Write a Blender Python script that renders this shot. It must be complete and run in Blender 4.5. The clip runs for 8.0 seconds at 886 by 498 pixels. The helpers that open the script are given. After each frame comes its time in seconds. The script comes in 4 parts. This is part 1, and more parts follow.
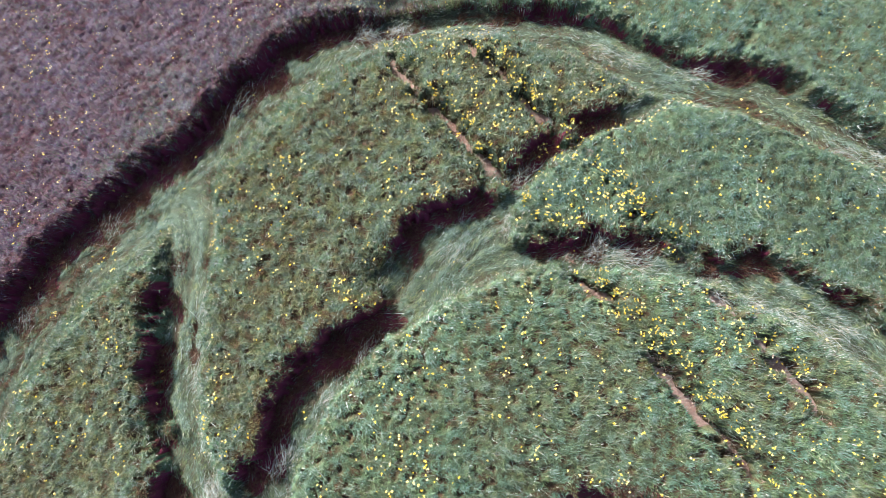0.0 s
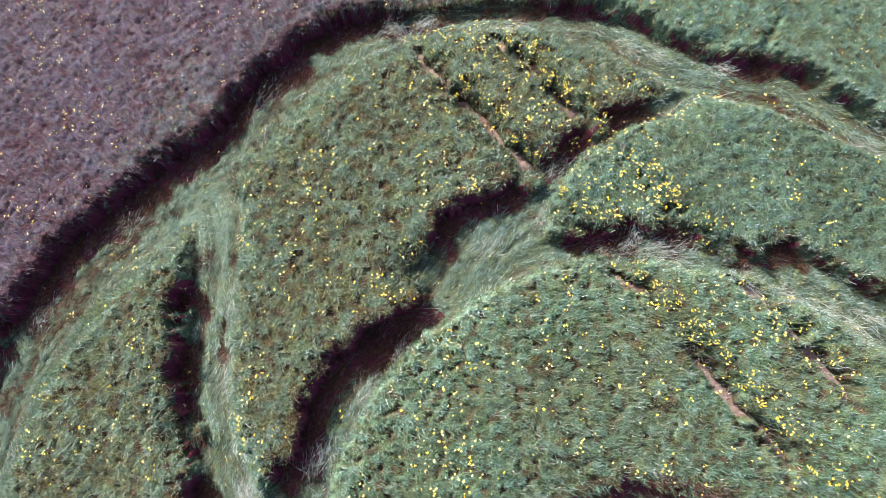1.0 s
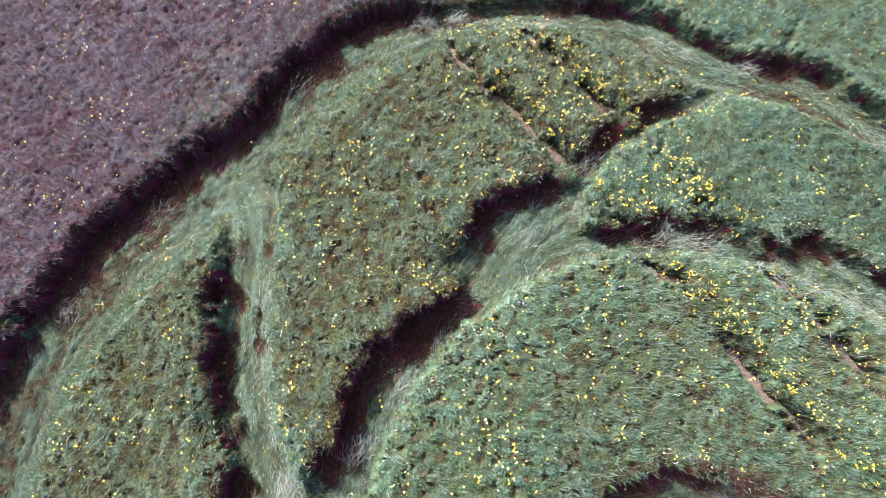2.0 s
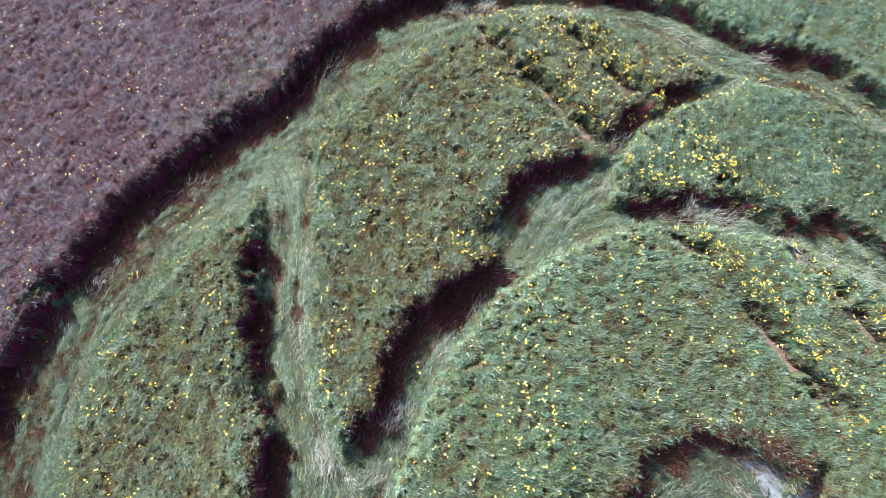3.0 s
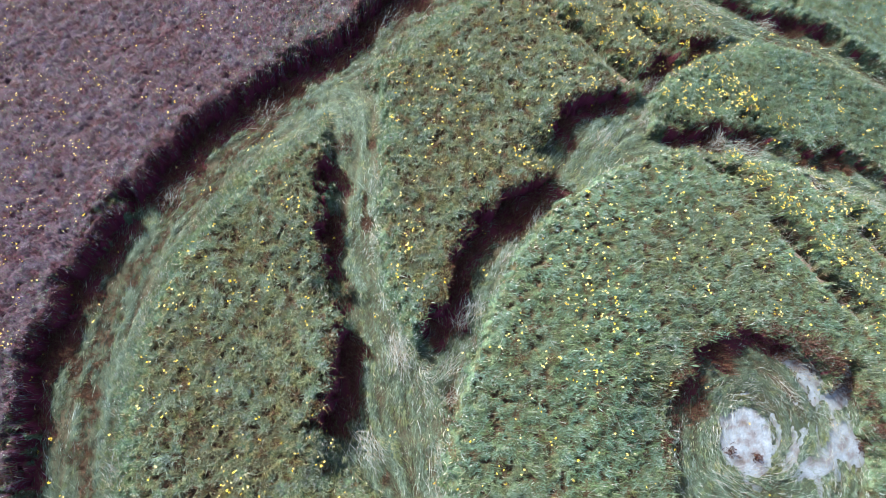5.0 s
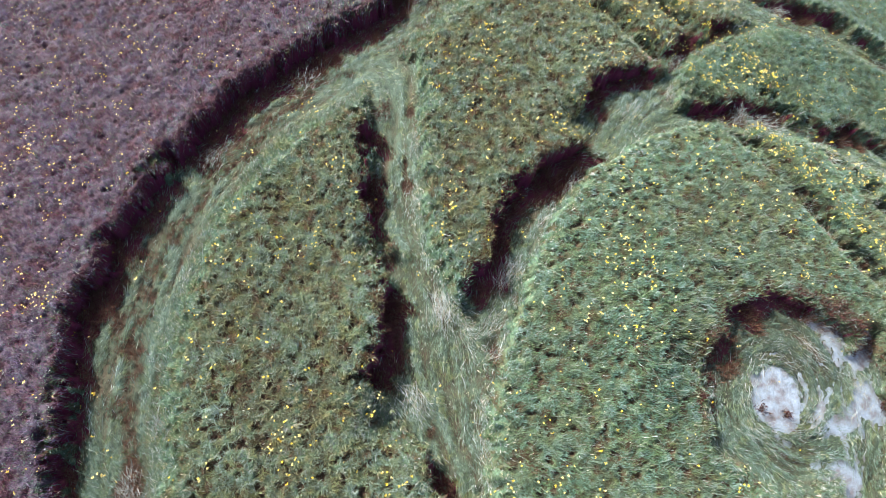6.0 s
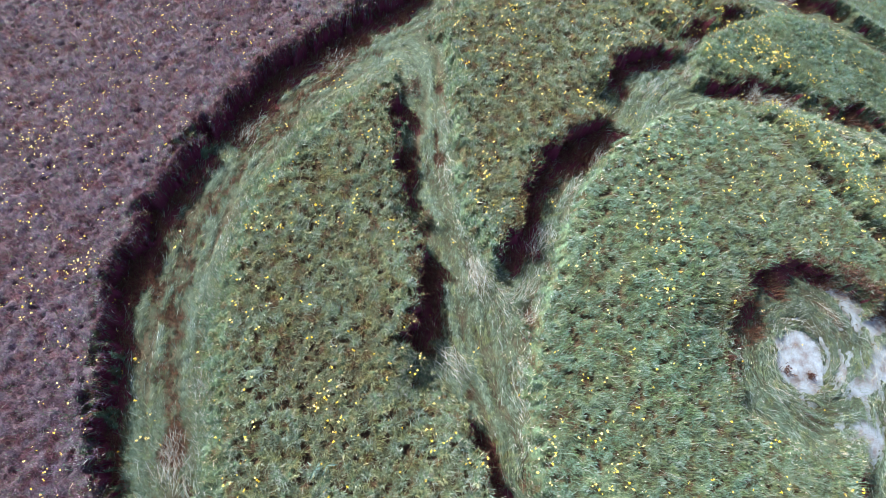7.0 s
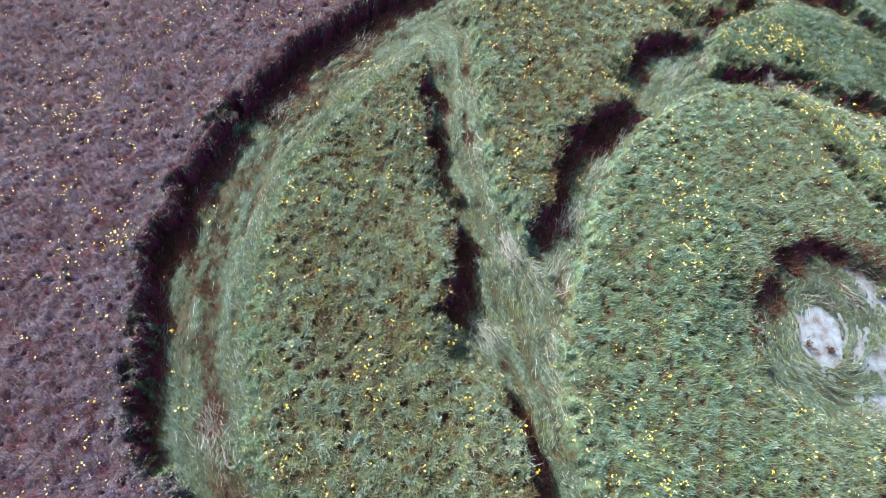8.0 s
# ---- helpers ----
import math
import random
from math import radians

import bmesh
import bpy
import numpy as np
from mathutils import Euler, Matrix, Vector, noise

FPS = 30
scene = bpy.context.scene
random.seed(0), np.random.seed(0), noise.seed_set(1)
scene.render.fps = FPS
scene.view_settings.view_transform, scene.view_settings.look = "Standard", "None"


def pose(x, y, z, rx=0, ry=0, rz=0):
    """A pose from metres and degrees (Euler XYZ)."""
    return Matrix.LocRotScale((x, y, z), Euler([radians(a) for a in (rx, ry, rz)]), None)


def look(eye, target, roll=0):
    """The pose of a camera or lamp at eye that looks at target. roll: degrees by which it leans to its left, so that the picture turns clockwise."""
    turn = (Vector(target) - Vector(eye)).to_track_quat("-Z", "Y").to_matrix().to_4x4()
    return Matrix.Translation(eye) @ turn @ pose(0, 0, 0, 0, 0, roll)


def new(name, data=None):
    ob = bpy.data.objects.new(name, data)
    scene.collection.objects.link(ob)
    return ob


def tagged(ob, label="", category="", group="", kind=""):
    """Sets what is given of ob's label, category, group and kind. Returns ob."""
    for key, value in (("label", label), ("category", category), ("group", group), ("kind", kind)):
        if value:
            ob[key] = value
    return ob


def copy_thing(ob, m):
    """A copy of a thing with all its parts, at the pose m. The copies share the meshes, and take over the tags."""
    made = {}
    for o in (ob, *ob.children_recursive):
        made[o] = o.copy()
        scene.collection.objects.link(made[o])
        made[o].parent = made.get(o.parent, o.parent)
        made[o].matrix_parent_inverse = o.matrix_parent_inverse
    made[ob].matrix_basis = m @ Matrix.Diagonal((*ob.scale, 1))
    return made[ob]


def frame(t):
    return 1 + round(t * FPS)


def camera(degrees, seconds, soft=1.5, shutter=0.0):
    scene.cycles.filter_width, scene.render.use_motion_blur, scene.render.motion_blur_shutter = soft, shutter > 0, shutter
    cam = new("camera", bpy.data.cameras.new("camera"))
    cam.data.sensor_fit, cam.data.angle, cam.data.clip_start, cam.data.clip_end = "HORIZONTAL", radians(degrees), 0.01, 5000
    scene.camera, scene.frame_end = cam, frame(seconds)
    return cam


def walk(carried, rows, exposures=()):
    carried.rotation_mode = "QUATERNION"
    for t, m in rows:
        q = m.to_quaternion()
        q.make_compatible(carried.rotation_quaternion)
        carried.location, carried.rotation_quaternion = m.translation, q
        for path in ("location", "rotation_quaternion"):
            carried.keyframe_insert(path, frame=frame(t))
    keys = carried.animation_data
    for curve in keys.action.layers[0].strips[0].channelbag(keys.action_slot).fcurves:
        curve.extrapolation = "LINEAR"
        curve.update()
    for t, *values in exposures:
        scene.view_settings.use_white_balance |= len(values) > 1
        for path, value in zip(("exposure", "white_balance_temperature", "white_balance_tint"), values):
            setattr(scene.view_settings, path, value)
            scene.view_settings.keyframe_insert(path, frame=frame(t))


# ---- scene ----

# ---------------------------------------------------------------- camera
cam = camera(80.0, 8.0, soft=0.4)
PATH = [
    (0.0, 0.0, 0.0, 10.044, 0.0, -80.05, 2.91),
    (0.5, -0.489, -0.057, 10.002, -0.47, -79.98, 1.96),
    (1.0, -1.093, -0.134, 9.96, -0.9, -79.77, 0.66),
    (2.5, -2.709, -0.723, 10.013, -1.03, -78.75, -2.44),
    (3.0, -3.219, -1.331, 9.982, -0.93, -77.18, -3.37),
    (3.5, -3.686, -2.013, 9.965, -1.0, -75.67, -4.22),
    (4.0, -4.158, -2.773, 9.934, -1.22, -74.02, -5.13),
    (4.5, -4.602, -3.508, 9.875, -1.64, -72.51, -5.79),
    (6.0, -6.237, -5.09, 9.501, -1.92, -70.2, -8.37),
    (6.5, -6.737, -5.577, 9.392, -2.45, -69.29, -9.0),
    (7.0, -7.133, -5.948, 9.285, -2.72, -68.76, -9.32),
    (7.5, -7.552, -6.273, 9.165, -2.83, -68.29, -9.82),
    (8.0, -7.989, -6.533, 9.053, -3.12, -67.97, -10.48),
]
walk(cam, [(t, pose(x, y, z, 90 + pitch, roll, yaw)) for t, x, y, z, yaw, pitch, roll in PATH])

# ---------------------------------------------------------------- light
SUN_AZ, SUN_EL = math.atan2(0.74, -0.67), radians(29)   # towards the sun
world = bpy.data.worlds.new("sky")
scene.world = world
world.use_nodes = True
wn = world.node_tree.nodes
sky = wn.new("ShaderNodeTexSky")
sky.sky_type, sky.sun_disc = "NISHITA", False
sky.air_density, sky.dust_density, sky.ozone_density = 0.5, 3.0, 0.0
sky.sun_elevation, sky.sun_rotation = SUN_EL, math.pi / 2 - SUN_AZ
wn["Background"].inputs["Strength"].default_value = 0.125
world.node_tree.links.new(sky.outputs[0], wn["Background"].inputs["Color"])
sun = new("sun", bpy.data.lights.new("sun", "SUN"))
sun.data.energy, sun.data.angle, sun.data.color = 4.5, radians(0.6), (1.0, 0.94, 0.88)
toward = Vector((math.cos(SUN_AZ) * math.cos(SUN_EL), math.sin(SUN_AZ) * math.cos(SUN_EL), math.sin(SUN_EL)))
sun.matrix_world = look(toward * 60, (0, 0, 0))
scene.view_settings.exposure = 1.45


# ---------------------------------------------------------------- materials
def nodes_of(name, rough=0.8):
    m = bpy.data.materials.new(name)
    m.use_nodes = True
    n, l = m.node_tree.nodes, m.node_tree.links
    b = n["Principled BSDF"]
    b.inputs["Roughness"].default_value = rough
    b.inputs["Specular IOR Level"].default_value = 0.25
    return m, n, l, b


def ramp(n, l, fac, stops):
    r = n.new("ShaderNodeValToRGB")
    e = r.color_ramp.elements
    while len(e) < len(stops):
        e.new(0.5)
    for k, (p, c) in zip(e, stops):
        k.position, k.color = p, (*c, 1)
    l.new(fac, r.inputs["Fac"])
    return r.outputs["Color"]


def noise_fac(n, l, scale, detail=3.0, rough=0.55):
    tc = n.new("ShaderNodeTexCoord")
    t = n.new("ShaderNodeTexNoise")
    t.inputs["Scale"].default_value, t.inputs["Detail"].default_value, t.inputs["Roughness"].default_value = scale, detail, rough
    l.new(tc.outputs["Object"], t.inputs["Vector"])
    return t.outputs["Fac"]


def mixed(n, l, fac, a, b, mode="MIX"):
    m = n.new("ShaderNodeMix")
    m.data_type, m.blend_type = "RGBA", mode
    for sock, v in ((m.inputs["Factor"], fac), (m.inputs["A"], a), (m.inputs["B"], b)):
        if isinstance(v, (int, float)):
            sock.default_value = v
        elif isinstance(v, tuple):
            sock.default_value = (*v, 1)
        else:
            l.new(v, sock)
    return m.outputs["Result"]


def attr(n, name):
    a = n.new("ShaderNodeAttribute")
    a.attribute_name = name
    return a.outputs["Fac"]


def blade_material(name, low, mid, tips, dry, patch=None):
    """Leaves and stems: brown at the root, through green to the tip, and single pale ones, both dry leaves and painted
    sun glints. tips: colours that the single blades run through.
    """
    m, n, l, b = nodes_of(name, 0.58)
    tone, along = attr(n, "tone"), attr(n, "along")
    k = len(tips) - 1
    tip = ramp(n, l, tone, [(0.92 * i / k, c) for i, c in enumerate(tips)] + [(0.97, dry)])
    if patch:
        big = noise_fac(n, l, 0.55, 4.0)
        tip = mixed(n, l, ramp(n, l, big, [(0.42, (0, 0, 0)), (0.62, (1, 1, 1))]), tip, mixed(n, l, 0.3, tip, patch))
        # olive plants and greyish, waxy ones among the rest
        olive = ramp(n, l, noise_fac(n, l, 4.3, 3.0), [(0.47, (0, 0, 0)), (0.62, (0.8, 0.8, 0.8))])
        tip = mixed(n, l, olive, tip, mixed(n, l, 1.0, tip, (1.22, 1.02, 0.6), "MULTIPLY"))
        waxy = ramp(n, l, noise_fac(n, l, 7.7, 3.0), [(0.54, (0, 0, 0)), (0.68, (0.8, 0.8, 0.8))])
        tip = mixed(n, l, waxy, tip, mixed(n, l, 1.0, tip, (1.3, 1.14, 1.28), "MULTIPLY"))
    col = mixed(n, l, ramp(n, l, along, [(0.0, (0, 0, 0)), (0.55, (1, 1, 1))]), mixed(n, l, tone, low, mid), tip)
    l.new(col, b.inputs["Base Color"])
    t = n.new("ShaderNodeBsdfTranslucent")
    l.new(col, t.inputs["Color"])
    mix = n.new("ShaderNodeMixShader")
    mix.inputs[0].default_value = 0.18
    l.new(b.outputs[0], mix.inputs[1])
    l.new(t.outputs[0], mix.inputs[2])
    l.new(mix.outputs[0], n["Material Output"].inputs["Surface"])
    return m


# reddish stem bases, pushed to maroon to tint the shade low in the crop
LOW, MID = (0.09, 0.026, 0.034), (0.09, 0.06, 0.035)
GREENS = [(0.078, 0.06, 0.036), (0.077, 0.132, 0.073), (0.085, 0.177, 0.117), (0.111, 0.222, 0.165), (0.167, 0.282, 0.25)]
mat_crop = blade_material("crop_blades", LOW, MID, GREENS, (0.58, 0.64, 0.66), (0.13, 0.10, 0.05))
mat_teal = blade_material("teal_crop_blades", LOW, MID, [(r * 0.95, g, b * 1.13) for r, g, b in GREENS], (0.58, 0.64, 0.68), (0.11, 0.10, 0.06))
mat_olive = blade_material("olive_crop_blades", LOW, MID, [(0.10, 0.064, 0.038), (0.124, 0.147, 0.082), (0.142, 0.202, 0.134), (0.172, 0.256, 0.2), (0.24, 0.325, 0.31)], (0.45, 0.50, 0.46), (0.14, 0.10, 0.045))
# its purple stands for the lens's colour cast over the west
mat_field = blade_material("outer_crop_blades", (0.14, 0.022, 0.055), (0.12, 0.042, 0.062), [(0.082, 0.027, 0.053), (0.096, 0.049, 0.087), (0.113, 0.072, 0.13), (0.144, 0.101, 0.188), (0.21, 0.163, 0.30)], (0.46, 0.43, 0.48), (0.11, 0.075, 0.08))
mat_laid = blade_material("laid_crop_blades", (0.10, 0.05, 0.03), (0.14, 0.15, 0.08), [(0.085, 0.05, 0.034), (0.076, 0.118, 0.072), (0.093, 0.162, 0.113), (0.122, 0.21, 0.165), (0.195, 0.30, 0.275)], (0.60, 0.66, 0.68), (0.15, 0.195, 0.105))
mat_straw = blade_material("dry_straw", (0.30, 0.22, 0.16), (0.45, 0.38, 0.30), [(0.20, 0.25, 0.22), (0.30, 0.37, 0.36), (0.42, 0.50, 0.52)], (0.56, 0.63, 0.68))


mat_stubble = blade_material("brown_stubble", (0.10, 0.042, 0.034), (0.11, 0.055, 0.036), [(0.115, 0.052, 0.036), (0.14, 0.09, 0.055), (0.14, 0.155, 0.09)], (0.3, 0.26, 0.22))
mat_weed = blade_material("red_brown_weeds", (0.05, 0.016, 0.014), (0.06, 0.022, 0.018), [(0.055, 0.018, 0.015), (0.08, 0.032, 0.024), (0.13, 0.10, 0.07)], (0.3, 0.3, 0.32))
mat_litter = blade_material("track_litter", (0.28, 0.18, 0.15), (0.34, 0.24, 0.20), [(0.22, 0.13, 0.10), (0.34, 0.24, 0.20), (0.44, 0.35, 0.31)], (0.5, 0.44, 0.42))


def soil_material(name, a, b_, c, size=1.3):
    m, n, l, b = nodes_of(name, 0.95)
    col = ramp(n, l, noise_fac(n, l, size, 6.0), [(0.3, a), (0.55, b_), (0.75, c)])
    col = mixed(n, l, noise_fac(n, l, 34.0, 4.0), col, mixed(n, l, 0.5, col, a))
    l.new(col, b.inputs["Base Color"])
    bump = n.new("ShaderNodeBump")
    bump.inputs["Strength"].default_value, bump.inputs["Distance"].default_value = 0.7, 0.03
    l.new(noise_fac(n, l, 22.0, 6.0), bump.inputs["Height"])
    l.new(bump.outputs[0], b.inputs["Normal"])
    return m


mat_soil = soil_material("damp_soil", (0.105, 0.02, 0.04), (0.105, 0.026, 0.041), (0.095, 0.036, 0.038))


def canopy_material(name, greens, purples, fine=55.0):
    """Crop seen from above: brown hollows to green tufts, in the west tinged with purple, with a fine leafy grain, and
    shade painted maroon on the lee sides.
    """
    m, n, l, b = nodes_of(name, 0.85)
    tone = attr(n, "tone")
    col = mixed(n, l, attr(n, "purple"), ramp(n, l, tone, greens), ramp(n, l, tone, purples))
    grain = ramp(n, l, noise_fac(n, l, fine, 3.0, 0.7), [(0.32, (0.3, 0.26, 0.26)), (0.68, (1.7, 1.7, 1.7))])
    # maroon that stands for the shade on the lee sides
    stems = mixed(n, l, noise_fac(n, l, 30.0), (0.155, 0.018, 0.058), (0.115, 0.022, 0.048))
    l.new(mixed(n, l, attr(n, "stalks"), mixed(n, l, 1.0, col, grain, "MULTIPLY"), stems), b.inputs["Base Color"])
    bump = n.new("ShaderNodeBump")
    bump.inputs["Strength"].default_value, bump.inputs["Distance"].default_value = 0.6, 0.03
    l.new(noise_fac(n, l, 38.0, 4.0, 0.65), bump.inputs["Height"])
    l.new(bump.outputs[0], b.inputs["Normal"])
    return m


CANOPY_GREENS = [(0.0, (0.046, 0.024, 0.017)), (0.25, (0.072, 0.056, 0.03)), (0.6, (0.072, 0.097, 0.054)), (1.0, (0.086, 0.155, 0.10))]
CANOPY_PURPLES = [(0.0, (0.058, 0.019, 0.038)), (0.25, (0.064, 0.03, 0.055)), (0.55, (0.073, 0.044, 0.08)), (1.0, (0.09, 0.06, 0.112))]
mat_canopy = canopy_material("crop_tufts", CANOPY_GREENS, CANOPY_PURPLES)
mat_laid_mat = canopy_material("laid_crop_mat", [(0.0, (0.045, 0.027, 0.021)), (0.28, (0.058, 0.052, 0.033)), (0.55, (0.058, 0.083, 0.057)), (1.0, (0.078, 0.132, 0.108))], CANOPY_PURPLES, 70.0)
mat_pale = soil_material("pale_dry_soil", (0.17, 0.15, 0.15), (0.31, 0.40, 0.48), (0.42, 0.53, 0.68), 4.5)
mat_track = soil_material("wheel_track_soil", (0.20, 0.12, 0.10), (0.34, 0.24, 0.215), (0.48, 0.38, 0.36))


def petal_material():
    m, n, l, b = nodes_of("yellow_petals", 0.55)
    info = n.new("ShaderNodeObjectInfo")
    f = mixed(n, l, 0.5, attr(n, "tone"), info.outputs["Random"], "ADD")
    l.new(ramp(n, l, f, [(0.1, (0.78, 0.42, 0.01)), (0.4, (0.84, 0.60, 0.02)), (0.75, (0.86, 0.71, 0.08)), (1.0, (0.88, 0.80, 0.32))]), b.inputs["Base Color"])
    return m


mat_petal = petal_material()
mat_eye, en, el, eb = nodes_of("flower_centre", 0.8)
el.new(ramp(en, el, noise_fac(en, el, 300.0), [(0.3, (0.45, 0.2, 0.01)), (0.7, (0.75, 0.45, 0.03))]), eb.inputs["Base Color"])
mat_stem, sn, sl, sb = nodes_of("flower_stem", 0.6)
sl.new(ramp(sn, sl, noise_fac(sn, sl, 18.0), [(0.3, (0.07, 0.11, 0.04)), (0.7, (0.13, 0.19, 0.09))]), sb.inputs["Base Color"])
mat_thistle, tn, tl, tb = nodes_of("thistle_leaf", 0.6)
tl.new(ramp(tn, tl, noise_fac(tn, tl, 25.0), [(0.3, (0.10, 0.19, 0.16)), (0.7, (0.19, 0.30, 0.28))]), tb.inputs["Base Color"])


# ---------------------------------------------------------------- the lie of the land
def ground_z(x, y):
    u, v = np.asarray(x) / 8.1, np.asarray(y) / 8.1
    q = 0.438 * u * u - 0.109 * u * v + 0.545 * v * v
    return -3.56 * (1 - np.exp(-q / 2.2))


# Each lane trodden through the crop: pairs of its two edges, first the edge that throws shade on it, then the sunlit one.
LANES = {
    "ring": [(-7.5, -12.5, -5.5, -12.0), (-9.6, -8.6, -7.9, -8.2), (-10.6, -6.9, -9.07, -6.74), (-11.3, -5.85, -9.19, -5.4), (-11.5, -4.2, -9.3, -4.2), (-11.43, -2.5, -9.15, -2.4),
             (-10.71, -0.38, -8.55, -0.7), (-9.41, 1.52, -7.5, 0.75), (-7.9, 3.1, -6.1, 1.75), (-6.23, 4.2, -4.78, 3.4), (-5.16, 5.64, -4.0, 4.4),
             (-3.75, 6.74, -3.0, 5.1), (-1.5, 7.15, -1.66, 6.0), (0.5, 7.25, 0.3, 6.3), (2.51, 6.97, 2.26, 5.73), (4.26, 5.95, 3.6, 4.85),
             (6.29, 5.56, 5.37, 4.43), (7.63, 4.58, 7.01, 3.73), (9.5, 3.2, 8.27, 2.98), (11.5, 0.5, 10.0, 0.0), (14.5, -6.0, 12.5, -6.0)],
    "west": [(-6.5, 3.0, -5.6, 3.6), (-6.25, 1.9, -4.9, 2.5), (-6.34, 0.7, -4.95, 1.0), (-6.27, -0.6, -4.92, -0.8), (-6.02, -1.8, -4.85, -1.6), (-5.88, -2.7, -4.4, -2.5),
             (-6.08, -3.5, -4.0, -3.2), (-6.1, -4.1, -3.75, -4.2), (-5.45, -5.0, -3.83, -5.2), (-5.0, -5.6, -3.85, -5.7), (-4.76, -6.5, -3.8, -6.4), (-4.67, -7.4, -3.6, -7.3), (-4.7, -9.0, -3.3, -9.0), (-5.0, -12.5, -3.2, -12.5)],
    "middle": [(-4.6, -2.6, -3.75, -4.0), (-4.05, -1.93, -3.2, -2.6), (-3.65, -0.95, -2.65, -1.4), (-2.85, 0.12, -1.6, -0.1), (-1.75, 0.75, -0.6, 0.6),
               (-1.66, 1.5, 0.1, 1.05), (-1.1, 2.45, 0.6, 1.7), (-0.2, 2.75, 0.85, 2.3), (0.5, 3.25, 1.3, 2.9), (1.2, 3.9, 1.8, 3.45), (2.11, 4.45, 2.6, 3.95), (3.0, 4.7, 3.6, 4.4), (4.0, 5.3, 4.6, 4.9)],
    "east": [(0.3, 2.2, -0.5, 0.7), (1.0, 1.95, 0.5, 1.1), (1.65, 2.0, 1.3, 1.28), (2.8, 2.1, 2.6, 1.2), (3.7, 1.85, 3.6, 1.1), (4.3, 1.62, 4.53, 0.95),
             (5.0, 1.73, 5.0, 0.7), (5.7, 1.68, 5.6, 0.3), (6.6, 1.2, 6.3, 0.0), (7.5, 0.71, 7.2, -0.55), (9.5, -0.8, 8.5, -2.0), (11.0, -3.0, 10.0, -4.0), (14.5, -8.0, 12.5, -9.0)],
    "centre": [(4.6, -2.9, 3.2, -4.4), (4.6, -4.0, 3.0, -4.8), (4.5, -5.4, 2.95, -5.6), (3.9, -6.6, 2.8, -6.6), (3.3, -7.6, 2.4, -7.4), (2.8, -9.0, 1.8, -8.6)],
}
GLADE, GLADE_R = (2.2, -4.6), 2.1      # the round glade at the middle
BRIDGES = [(0.55, 2.95, 0.26, 0.85), (1.95, 4.1, 0.24, 0.8), (4.25, 1.45, 0.16, 0.7), (-5.75, -1.62, 0.14, 0.6)]   # crop left standing across a lane: x, y, radius, how far
GAPS = [(-5.27, 1.62, 0.13), (-5.42, 0.1, 0.12), (-5.4, -0.2, 0.13), (-3.75, -3.83, 0.16), (-3.64, -5.93, 0.2), (-4.06, -6.48, 0.16), (-3.8, -4.6, 0.1),
        (-5.0, -5.05, 0.1), (-10.15, -5.6, 0.2), (-8.75, -7.0, 0.2), (-6.9, 3.0, 0.14)]   # small brown gaps in the laid crop: x, y, radius
TRACKS = [(3.1, -0.80), (5.28, -0.835)]  # wheel tracks: x = a + b * y
X0, X1, Y0, Y1, CELL = -20.0, 14.0, -12.0, 13.0, 0.04
NX, NY = int((X1 - X0) / CELL), int((Y1 - Y0) / CELL)


def smooth_pairs(pairs, steps=14):
    p = np.array(pairs)
    p = np.vstack([2 * p[0] - p[1], p, 2 * p[-1] - p[-2]])
    out = []
    for i in range(1, len(p) - 2):
        for k in range(steps):
            t = k / steps
            a, b, c, d = p[i - 1], p[i], p[i + 1], p[i + 2]
            out.append(0.5 * (2 * b + (c - a) * t + (2 * a - 5 * b + 4 * c - d) * t * t + (3 * b - a - 3 * c + d) * t ** 3))
    return np.array(out + [p[-2]])


class Noise2:
    """Smooth value noise on a lattice, for whole arrays at once."""

    def __init__(self, seed, cell):
        self.g, self.cell = np.random.default_rng(seed).random((256, 256)), cell

    def __call__(self, x, y):
        u, v = np.asarray(x) / self.cell + 512.3, np.asarray(y) / self.cell + 512.7
        i, j = np.floor(u).astype(int), np.floor(v).astype(int)
        a, b = u - i, v - j
        a, b = a * a * (3 - 2 * a), b * b * (3 - 2 * b)
        g = self.g
        return ((g[i % 256, j % 256] * (1 - a) + g[(i + 1) % 256, j % 256] * a) * (1 - b)
                + (g[i % 256, (j + 1) % 256] * (1 - a) + g[(i + 1) % 256, (j + 1) % 256] * a) * b)


N_EDGE, N_EDGE2 = Noise2(3, 0.35), Noise2(4, 0.09)


